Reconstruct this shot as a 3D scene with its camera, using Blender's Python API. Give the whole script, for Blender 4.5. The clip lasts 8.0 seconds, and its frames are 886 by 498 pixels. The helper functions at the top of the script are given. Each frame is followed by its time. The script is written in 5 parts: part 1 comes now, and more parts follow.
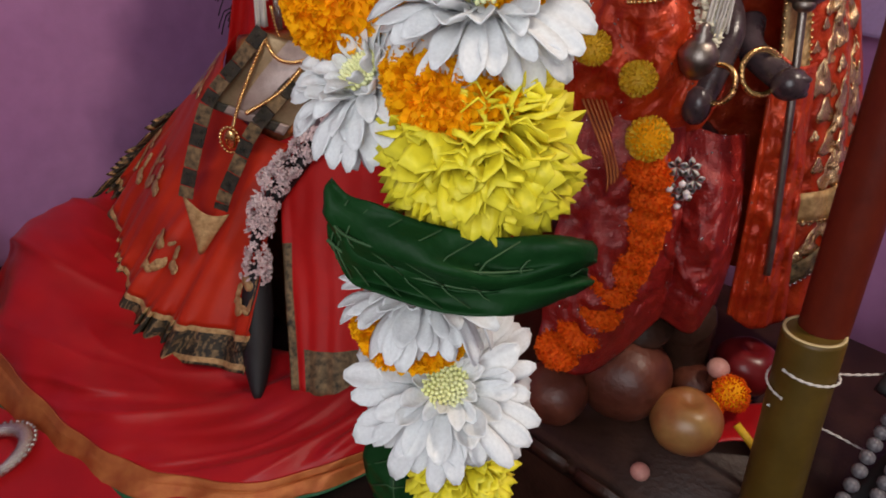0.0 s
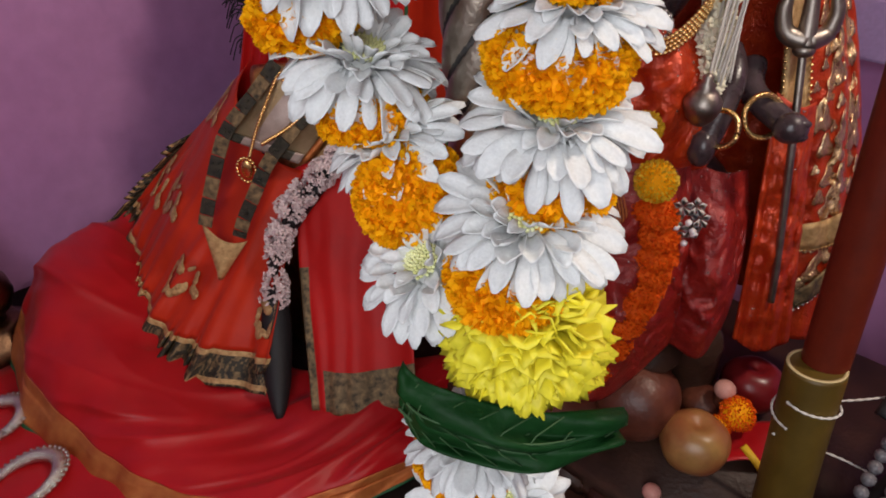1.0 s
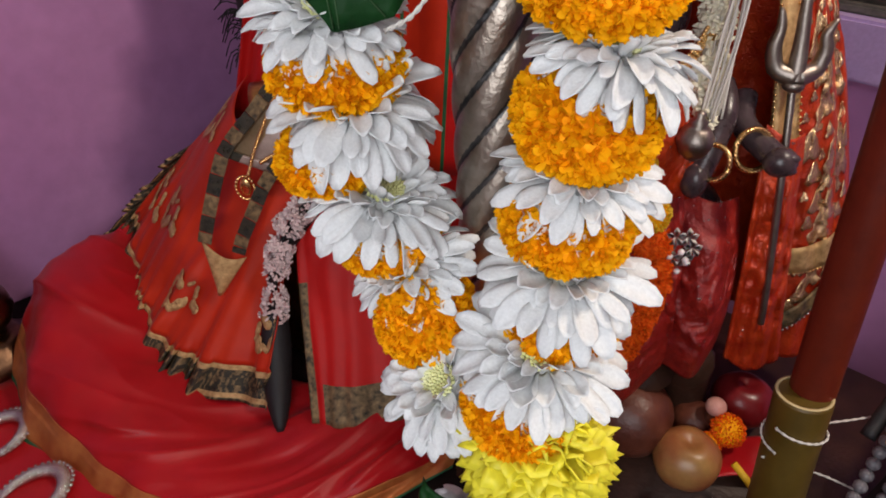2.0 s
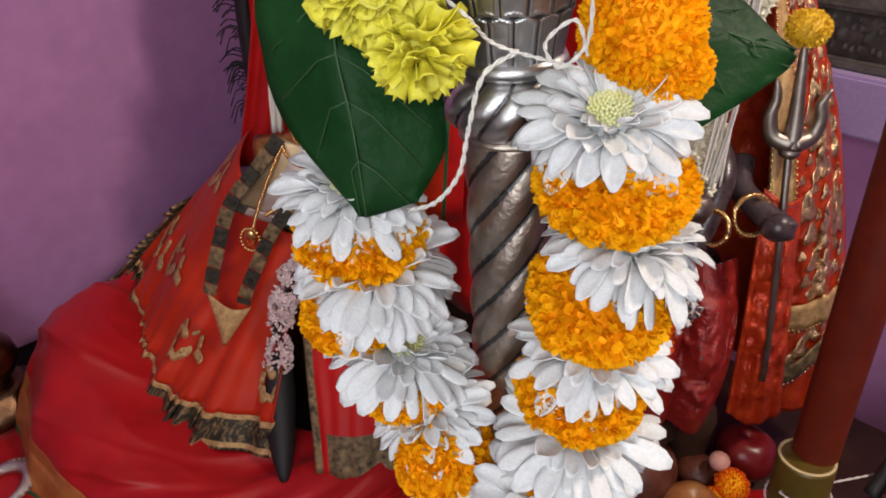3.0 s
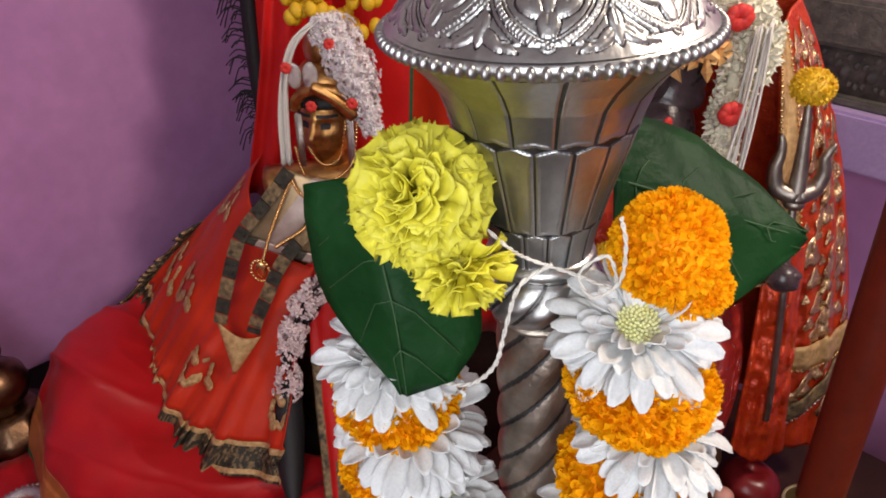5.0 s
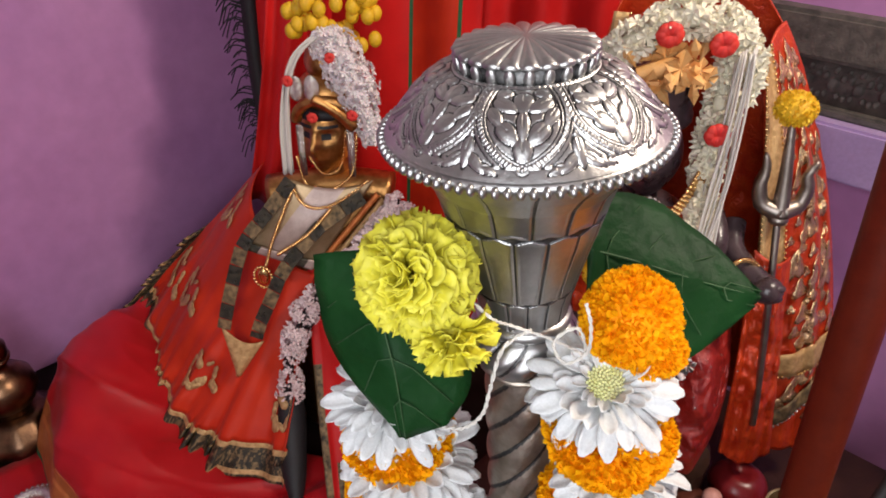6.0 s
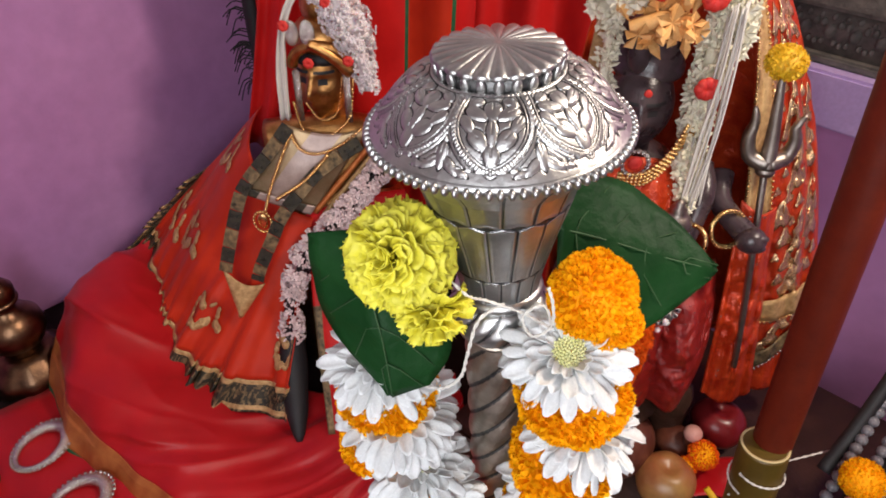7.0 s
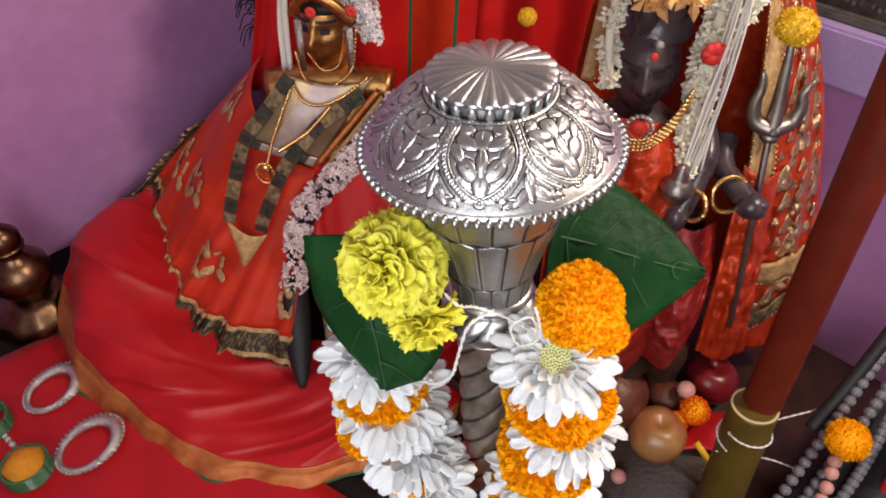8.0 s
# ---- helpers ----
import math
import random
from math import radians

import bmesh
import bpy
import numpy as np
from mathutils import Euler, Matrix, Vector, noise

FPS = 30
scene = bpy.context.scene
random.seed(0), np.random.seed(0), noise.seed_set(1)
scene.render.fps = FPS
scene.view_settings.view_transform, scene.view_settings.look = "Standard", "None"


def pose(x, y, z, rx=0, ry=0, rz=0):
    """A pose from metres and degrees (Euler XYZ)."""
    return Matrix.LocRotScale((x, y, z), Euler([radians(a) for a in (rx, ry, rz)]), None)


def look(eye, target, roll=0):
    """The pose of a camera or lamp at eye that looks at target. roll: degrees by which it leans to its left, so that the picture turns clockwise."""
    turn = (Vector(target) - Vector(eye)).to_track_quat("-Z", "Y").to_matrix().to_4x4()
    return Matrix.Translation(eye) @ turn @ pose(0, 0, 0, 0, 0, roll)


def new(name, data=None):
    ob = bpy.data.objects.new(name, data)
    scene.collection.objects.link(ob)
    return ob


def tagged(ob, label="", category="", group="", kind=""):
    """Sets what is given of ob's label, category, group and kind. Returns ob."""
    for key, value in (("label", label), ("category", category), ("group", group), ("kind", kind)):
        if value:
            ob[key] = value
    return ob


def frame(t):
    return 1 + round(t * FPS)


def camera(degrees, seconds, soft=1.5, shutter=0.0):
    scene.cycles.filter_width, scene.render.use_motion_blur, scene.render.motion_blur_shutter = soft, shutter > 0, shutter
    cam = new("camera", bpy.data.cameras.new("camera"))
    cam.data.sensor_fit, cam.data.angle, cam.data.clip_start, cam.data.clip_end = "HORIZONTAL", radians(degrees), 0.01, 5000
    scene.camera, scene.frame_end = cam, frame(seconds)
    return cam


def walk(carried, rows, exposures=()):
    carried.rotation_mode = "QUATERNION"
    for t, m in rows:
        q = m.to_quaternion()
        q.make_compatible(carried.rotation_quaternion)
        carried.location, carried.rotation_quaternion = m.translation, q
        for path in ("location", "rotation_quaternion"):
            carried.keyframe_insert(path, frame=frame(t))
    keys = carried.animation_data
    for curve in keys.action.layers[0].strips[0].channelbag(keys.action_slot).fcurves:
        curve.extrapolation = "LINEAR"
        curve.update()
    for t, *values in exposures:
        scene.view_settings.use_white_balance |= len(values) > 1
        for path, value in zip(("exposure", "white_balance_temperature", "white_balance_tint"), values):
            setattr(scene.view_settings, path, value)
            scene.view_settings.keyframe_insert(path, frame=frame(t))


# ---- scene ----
import functools

cam = camera(65.6, 8.0, 1.8)
PATH = [
    (0, (0.014, 0.004, 0.565), (-0.081, 1.699, -0.491), 2.0),
    (0.5, (0.005, 0.005, 0.592), (-0.061, 1.681, -0.496), 1.3),
    (1, (-0.001, 0.005, 0.622), (-0.102, 1.68, -0.466), 0.7),
    (1.2, (-0.004, 0.006, 0.633), (-0.121, 1.684, -0.449), 1.0),
    (2.3, (-0.01, 0.017, 0.675), (-0.077, 1.668, -0.452), 0.8),
    (2.5, (-0.011, 0.019, 0.683), (-0.086, 1.677, -0.433), 0.6),
    (3, (-0.016, 0.026, 0.703), (-0.091, 1.718, -0.36), 0.6),
    (3.5, (-0.021, 0.036, 0.713), (-0.11, 1.757, -0.302), 0.5),
    (4, (-0.025, 0.041, 0.729), (-0.116, 1.773, -0.266), 0.3),
    (4.5, (-0.027, 0.042, 0.741), (-0.122, 1.756, -0.285), 0.0),
    (5.8, (-0.026, 0.036, 0.778), (-0.066, 1.696, -0.337), 1.8),
    (6, (-0.025, 0.032, 0.785), (-0.099, 1.706, -0.308), 0.5),
    (6.5, (-0.022, 0.028, 0.796), (-0.076, 1.653, -0.369), 0.7),
    (7, (-0.019, 0.024, 0.808), (-0.086, 1.589, -0.436), 0.7),
    (7.5, (-0.017, 0.028, 0.816), (-0.088, 1.541, -0.491), 1.1),
    (8, (-0.016, 0.035, 0.828), (-0.087, 1.484, -0.549), 1.3),
]
walk(cam, [(t, look(eye, target, roll)) for t, eye, target, roll in PATH], [(0, -0.28), (1.2, -0.23), (2.5, -0.12), (4.5, -0.02), (6, 0.15), (8, 0.24)])
# ---- world and light ----
world = bpy.data.worlds.new("world")
scene.world = world
world.use_nodes = True
world.node_tree.nodes["Background"].inputs[0].default_value = (0.75, 0.72, 0.8, 1)
world.node_tree.nodes["Background"].inputs[1].default_value = 0.1


def area_lamp(name, eye, target, sx, sy, watts, colour, label):
    data = bpy.data.lights.new(name, "AREA")
    data.shape, data.size, data.size_y, data.energy, data.color = "RECTANGLE", sx, sy, watts, colour
    ob = new(name, data)
    ob.matrix_world = look(eye, target)
    return tagged(ob, label, "lamp")


area_lamp("wall_lamp", (0.76, 0.32, 1.45), (-0.40, 0.85, 0.30), 0.16, 0.16, 12.0, (1.0, 0.86, 0.72), "warm lamp high on the wall beside the shrine")
# Added unseen light behind the camera, set close to brighten the garland.
area_lamp("front_light", (-0.10, -0.62, 0.86), (0.0, 0.2, 0.52), 0.6, 0.8, 10.0, (0.90, 0.95, 1.0), "pale cool frontal light added unseen behind the camera")

# ---- materials ----


def mat(name, a, b, rough=0.6, metal=0.0, scale=80.0, bump=0.15, fine=600.0, sheen=0.0, sss=0.0, coat=0.0, islands=0.0, objects=0.0, spec=0.5):
    m = bpy.data.materials.new(name)
    m.use_nodes = True
    nt = m.node_tree
    n, link = nt.nodes, nt.links.new
    bsdf = n["Principled BSDF"]
    co = n.new("ShaderNodeTexCoord")
    big = n.new("ShaderNodeTexNoise")
    big.inputs["Scale"].default_value, big.inputs["Detail"].default_value = scale, 5
    small = n.new("ShaderNodeTexNoise")
    small.inputs["Scale"].default_value, small.inputs["Detail"].default_value = fine, 3
    link(co.outputs["Object"], big.inputs["Vector"])
    link(co.outputs["Object"], small.inputs["Vector"])
    ramp = n.new("ShaderNodeMapRange")
    ramp.inputs[1].default_value, ramp.inputs[2].default_value = 0.3, 0.7
    link(big.outputs["Fac"], ramp.inputs[0])
    mix = n.new("ShaderNodeMix")
    mix.data_type = "RGBA"
    mix.inputs[6].default_value, mix.inputs[7].default_value = (*a, 1), (*b, 1)
    link(ramp.outputs[0], mix.inputs[0])
    colour = mix.outputs[2]
    hue = n.new("ShaderNodeHueSaturation")
    val = n.new("ShaderNodeMath")
    val.operation = "MULTIPLY_ADD"
    link(small.outputs["Fac"], val.inputs[0])
    val.inputs[1].default_value, val.inputs[2].default_value = 0.3, 0.85
    last = val.outputs[0]
    for amount, node, out in ((islands, "ShaderNodeNewGeometry", "Random Per Island"), (objects, "ShaderNodeObjectInfo", "Random")):
        if amount:
            src, mul, add = n.new(node), n.new("ShaderNodeMath"), n.new("ShaderNodeMath")
            mul.operation, add.operation = "MULTIPLY_ADD", "MULTIPLY"
            link(src.outputs[out], mul.inputs[0])
            mul.inputs[1].default_value, mul.inputs[2].default_value = amount, 1 - amount / 2
            link(last, add.inputs[0])
            link(mul.outputs[0], add.inputs[1])
            last = add.outputs[0]
    link(last, hue.inputs["Value"])
    link(colour, hue.inputs["Color"])
    link(hue.outputs[0], bsdf.inputs["Base Color"])
    rr = n.new("ShaderNodeMath")
    rr.operation = "MULTIPLY_ADD"
    link(big.outputs["Fac"], rr.inputs[0])
    rr.inputs[1].default_value, rr.inputs[2].default_value = 0.3 * rough, 0.85 * rough
    link(rr.outputs[0], bsdf.inputs["Roughness"])
    bsdf.inputs["Metallic"].default_value = metal
    bsdf.inputs["Specular IOR Level"].default_value = spec
    bsdf.inputs["Sheen Weight"].default_value = sheen
    bsdf.inputs["Coat Weight"].default_value = coat
    if sss:
        bsdf.inputs["Subsurface Weight"].default_value = sss
        bsdf.inputs["Subsurface Scale"].default_value = 0.003
    bp = n.new("ShaderNodeBump")
    bp.inputs["Strength"].default_value, bp.inputs["Distance"].default_value = bump, 0.002
    link(small.outputs["Fac"], bp.inputs["Height"])
    link(bp.outputs[0], bsdf.inputs["Normal"])
    return m


def thin(m, amount):
    """Lets light through a petal or leaf."""
    nt = m.node_tree
    out, bsdf = nt.nodes["Material Output"], nt.nodes["Principled BSDF"]
    glow, both = nt.nodes.new("ShaderNodeBsdfTranslucent"), nt.nodes.new("ShaderNodeMixShader")
    nt.links.new(bsdf.inputs["Base Color"].links[0].from_socket, glow.inputs["Color"])
    both.inputs[0].default_value = amount
    nt.links.new(bsdf.outputs[0], both.inputs[1])
    nt.links.new(glow.outputs[0], both.inputs[2])
    nt.links.new(both.outputs[0], out.inputs["Surface"])
    return m


WALL = mat("purple_distemper", (0.46, 0.205, 0.45), (0.54, 0.25, 0.50), 0.7, scale=4, fine=28, bump=0.5)
CEIL = mat("unseen_white_bounce", (0.72, 0.70, 0.72), (0.78, 0.76, 0.78), 0.8, scale=4)
FLOOR = mat("dark_stone", (0.006, 0.004, 0.0035), (0.018, 0.011, 0.009), 0.6, scale=14, fine=160, bump=0.3, spec=0.12)
LILAC = mat("lilac_paint", (0.36, 0.25, 0.50), (0.44, 0.32, 0.56), 0.6, scale=12, fine=200)
GREYSTONE = mat("carved_grey_stone", (0.05, 0.045, 0.04), (0.14, 0.12, 0.105), 0.6, scale=70, fine=300, bump=0.5)
RED = mat("red_silk", (0.52, 0.006, 0.006), (0.66, 0.012, 0.010), 0.5, scale=18, fine=1500, sheen=0.05, spec=0.3)
CRIMSON = mat("crimson_cotton", (0.38, 0.004, 0.007), (0.50, 0.007, 0.012), 0.36, scale=14, fine=1800, sheen=0.04, spec=0.4)
ORANGE_RED = mat("orange_red_silk", (0.50, 0.020, 0.004), (0.62, 0.034, 0.006), 0.48, scale=22, fine=1500, sheen=0.05, spec=0.3)
ZARI = mat("gold_brocade", (0.42, 0.24, 0.09), (0.70, 0.47, 0.22), 0.4, metal=0.35, scale=160, fine=900, bump=0.6)
DULLZARI = mat("dull_gold_brocade", (0.030, 0.026, 0.016), (0.34, 0.23, 0.11), 0.42, metal=0.35, scale=120, fine=700, bump=0.6)
DARKZARI = mat("dark_green_brocade", (0.010, 0.011, 0.008), (0.06, 0.05, 0.03), 0.45, metal=0.2, scale=120, fine=700, bump=0.6)
COPPERZARI = mat("copper_brocade", (0.45, 0.11, 0.03), (0.62, 0.22, 0.06), 0.42, metal=0.45, scale=45, fine=900, bump=0.4)
GREENTRIM = mat("green_trim", (0.01, 0.09, 0.035), (0.02, 0.13, 0.05), 0.5)
GLITTER = mat("glitter_net", (0.20, 0.006, 0.006), (0.38, 0.022, 0.014), 0.3, metal=0.15, scale=70, fine=420, bump=0.8, spec=0.8)
TINSEL = mat("orange_tinsel_cloth", (0.40, 0.020, 0.005), (0.60, 0.062, 0.012), 0.32, metal=0.25, scale=60, fine=300, bump=0.7)
FOIL = mat("gold_foil", (0.70, 0.42, 0.20), (0.90, 0.66, 0.40), 0.22, metal=0.9, scale=120, fine=400, bump=0.7)
SATIN = mat("mauve_grey_satin", (0.30, 0.22, 0.20), (0.42, 0.32, 0.28), 0.35, metal=0.3, scale=60, fine=500)
SILVER = mat("old_silver", (0.40, 0.395, 0.39), (0.54, 0.53, 0.52), 0.38, metal=1.0, scale=60, fine=500, bump=0.08)
SILVERDARK = mat("tarnished_silver", (0.05, 0.05, 0.053), (0.14, 0.137, 0.135), 0.45, metal=1.0, scale=90, fine=500)
POLESILVER = mat("worn_pole_silver", (0.27, 0.22, 0.18), (0.46, 0.40, 0.34), 0.42, metal=1.0, scale=90, fine=500, bump=0.2)
BRASS = mat("polished_brass", (0.36, 0.17, 0.055), (0.58, 0.31, 0.11), 0.34, metal=1.0, scale=90, fine=400, bump=0.3)
OLDBRASS = mat("old_brass", (0.10, 0.055, 0.035), (0.20, 0.11, 0.06), 0.32, metal=1.0, scale=50, fine=300)
PALEBRASS = mat("pale_brass", (0.28, 0.19, 0.10), (0.38, 0.27, 0.16), 0.38, metal=0.8, scale=40, fine=300)
GOLD = mat("gold_beads", (0.80, 0.50, 0.18), (0.9, 0.62, 0.28), 0.25, metal=1.0)
BLACKSTONE = mat("oiled_black_stone", (0.034, 0.020, 0.023), (0.075, 0.050, 0.056), 0.28, scale=60, fine=300, bump=0.15, spec=0.5)
STEEL = mat("dull_steel", (0.26, 0.22, 0.19), (0.38, 0.33, 0.29), 0.4, metal=1.0, scale=60)
BLACK = mat("black_hair", (0.008, 0.007, 0.008), (0.016, 0.014, 0.016), 0.6, scale=200)
WHITEPETAL = thin(mat("white_petal", (0.78, 0.79, 0.80), (0.85, 0.85, 0.84), 0.6, scale=150, fine=900, objects=0.06, bump=0.15, spec=0.25), 0.25)
GREENDISC = thin(mat("pale_green_florets", (0.82, 0.82, 0.34), (0.86, 0.86, 0.56), 0.6, islands=0.15, spec=0.2), 0.12)
MARIGOLD = thin(mat("orange_marigold", (0.95, 0.42, 0.002), (0.97, 0.52, 0.005), 0.7, scale=300, islands=0.2, spec=0.12), 0.35)
DEEPMARI = mat("deep_marigold", (0.92, 0.36, 0.002), (0.95, 0.42, 0.004), 0.7, spec=0.15)
REDMARI = thin(mat("red_orange_marigold", (0.76, 0.085, 0.005), (0.86, 0.15, 0.008), 0.65, scale=300, islands=0.3, spec=0.15), 0.2)
YELLOWMARI = mat("yellow_marigold", (0.72, 0.42, 0.01), (0.80, 0.50, 0.02), 0.6, islands=0.3)
YELLOWPETAL = thin(mat("lemon_petal", (0.84, 0.70, 0.02), (0.88, 0.79, 0.05), 0.55, scale=120, objects=0.2), 0.22)
PALEYELLOW = thin(mat("pale_yellow_petal", (0.78, 0.70, 0.03), (0.88, 0.82, 0.10), 0.55, scale=120, objects=0.22), 0.22)
LEAF = mat("green_leaf", (0.004, 0.026, 0.006), (0.009, 0.046, 0.011), 0.5, scale=40, fine=220, bump=0.3, spec=0.10)
RIB = mat("leaf_rib", (0.028, 0.070, 0.026), (0.055, 0.105, 0.045), 0.5, spec=0.2)
THREAD = mat("cotton_thread", (0.70, 0.66, 0.60), (0.80, 0.76, 0.70), 0.8, scale=500, fine=2000, bump=0.4)
JASMINE = mat("jasmine_bud", (0.78, 0.68, 0.68), (0.86, 0.80, 0.80), 0.6, scale=200, islands=0.25, sss=0.1)
PINKJAS = mat("pink_jasmine_bud", (0.74, 0.56, 0.55), (0.86, 0.74, 0.73), 0.6, scale=200, islands=0.3)
IVORY = mat("ivory_petal", (0.80, 0.74, 0.55), (0.86, 0.82, 0.68), 0.6, islands=0.2)
PEACH = mat("peach_petal", (0.75, 0.36, 0.10), (0.82, 0.5, 0.2), 0.6, islands=0.3)
REDPAINT = mat("red_brown_paint", (0.105, 0.011, 0.004), (0.145, 0.016, 0.005), 0.5, scale=30, fine=200, spec=0.25)
BAMBOO = mat("yellow_bamboo", (0.085, 0.050, 0.005), (0.13, 0.078, 0.010), 0.45, scale=25, fine=150, bump=0.1)
BAMBOOEND = mat("cut_bamboo", (0.55, 0.42, 0.2), (0.65, 0.52, 0.28), 0.7)
APPLE = mat("apple_skin", (0.40, 0.23, 0.07), (0.25, 0.03, 0.015), 0.35, scale=16, fine=200, bump=0.05)
REDAPPLE = mat("red_apple_skin", (0.16, 0.006, 0.010), (0.22, 0.014, 0.016), 0.3, scale=30, fine=200, bump=0.05)
COCONUT = mat("brown_stone_ball", (0.070, 0.016, 0.009), (0.15, 0.042, 0.022), 0.42, scale=35, fine=160, bump=0.4)
BEAD = mat("grey_white_bead", (0.11, 0.10, 0.115), (0.22, 0.21, 0.225), 0.35, scale=200)
STONEBEIGE = mat("worn_brown_stone", (0.020, 0.008, 0.005), (0.055, 0.022, 0.013), 0.45, scale=22, fine=160, bump=0.4, spec=0.3)
PINK = mat("pink_pebble", (0.55, 0.24, 0.2), (0.62, 0.32, 0.26), 0.5)
GREENGLASS = mat("green_glass_bangle", (0.006, 0.10, 0.03), (0.012, 0.16, 0.05), 0.1, scale=50, spec=0.8, coat=0.6)
TURMERIC = mat("turmeric_powder", (0.70, 0.24, 0.008), (0.78, 0.33, 0.02), 0.9, scale=200, fine=900, bump=0.8)
CRYSTAL = mat("rhinestone_metal", (0.42, 0.40, 0.38), (0.85, 0.8, 0.74), 0.15, metal=0.9, scale=500, fine=1500, bump=0.6)
REDPETAL = mat("red_petal", (0.62, 0.02, 0.02), (0.7, 0.05, 0.03), 0.6)

# ---- building helpers ----
PLACE = {}


def thing(name, at, label, category, group="", turn=None, kind=""):
    """An empty at the base of a thing."""
    ob = new(name)
    ob.empty_display_size = 0.01
    m = Matrix.Translation(at) @ (turn or Matrix())
    ob.matrix_world = m
    PLACE[ob] = m
    return tagged(ob, label, category, group, kind)


def mesh_of(name, bm, material, smooth=True):
    me = bpy.data.meshes.new(name)
    bmesh.ops.recalc_face_normals(bm, faces=bm.faces)
    for f in bm.faces:
        f.smooth = smooth
    bm.to_mesh(me)
    bm.free()
    for m in material if isinstance(material, (list, tuple)) else (material,):
        me.materials.append(m)
    return me


def part(name, bm, material, parent, label="", smooth=True):
    """One mesh, made in world places, under a thing or a part."""
    bm.transform(PLACE[parent].inverted())
    ob = new(name, mesh_of(name, bm, material, smooth))
    ob.parent = parent
    PLACE[ob] = PLACE[parent]
    return tagged(ob, label)


def solid(name, bm, material, label, category, group="", smooth=True, kind=""):
    """A thing of one mesh, made in world places, with its origin at its base."""
    vs = [v.co for v in bm.verts]
    at = Vector((sum(v.x for v in vs) / len(vs), sum(v.y for v in vs) / len(vs), min(v.z for v in vs)))
    bm.transform(Matrix.Translation(-at))
    ob = new(name, mesh_of(name, bm, material, smooth))
    ob.location = at
    PLACE[ob] = Matrix.Translation(at)
    return tagged(ob, label, category, group, kind)


def ball(bm, at, r, seg=12, rings=8, squash=(1, 1, 1), turn=None, mi=0):
    m = Matrix.Translation(at) @ (turn or Matrix()) @ Matrix.Diagonal((*squash, 1))
    got = bmesh.ops.create_uvsphere(bm, u_segments=seg, v_segments=rings, radius=r, matrix=m)
    for f in {f for v in got["verts"] for f in v.link_faces}:
        f.material_index = mi
    return got["verts"]


def lathe(bm, profile, at=(0, 0, 0), seg=48, turn=None, wave=None, mi=0):
    """Turns a profile of (radius, height) round z; wave(a, i) scales the radius."""
    m = Matrix.Translation(at) @ (turn or Matrix())
    rows = []
    for i, (r, z) in enumerate(profile):
        row = []
        for k in range(seg):
            a = 2 * math.pi * k / seg
            q = r * (wave(a, i, z) if wave else 1)
            row.append(bm.verts.new(m @ Vector((q * math.cos(a), q * math.sin(a), z))))
        rows.append(row)
    for lo, hi in zip(rows, rows[1:]):
        for k in range(seg):
            bm.faces.new((lo[k], lo[(k + 1) % seg], hi[(k + 1) % seg], hi[k])).material_index = mi
    for row in (rows[0], rows[-1]):
        bm.faces.new(row).material_index = mi
    return rows


def smooth_line(points, n):
    """n points along a soft curve through the given ones."""
    p = [Vector(q) for q in points]
    out = []
    for i in range(n):
        s = i / (n - 1) * (len(p) - 1)
        k = min(int(s), len(p) - 2)
        f = s - k
        a, b, c, d = p[max(k - 1, 0)], p[k], p[k + 1], p[min(k + 2, len(p) - 1)]
        out.append(0.5 * ((2 * b) + (c - a) * f + (2 * a - 5 * b + 4 * c - d) * f * f + (3 * b - a - 3 * c + d) * f ** 3))
    return out


def tube(bm, line, r, seg=8, mi=0):
    """A round bar along a line; r is a number or a function of 0..1."""
    rows = []
    for i, p in enumerate(line):
        d = (line[min(i + 1, len(line) - 1)] - line[max(i - 1, 0)]).normalized()
        side = d.cross(Vector((0.13, 0.31, 0.94))).normalized()
        up = side.cross(d)
        q = r(i / (len(line) - 1)) if callable(r) else r
        rows.append([bm.verts.new(p + q * (math.cos(2 * math.pi * k / seg) * side + math.sin(2 * math.pi * k / seg) * up)) for k in range(seg)])
    for lo, hi in zip(rows, rows[1:]):
        for k in range(seg):
            bm.faces.new((lo[k], lo[(k + 1) % seg], hi[(k + 1) % seg], hi[k])).material_index = mi
    bm.faces.new(rows[0]).material_index = mi
    bm.faces.new(rows[-1][::-1]).material_index = mi


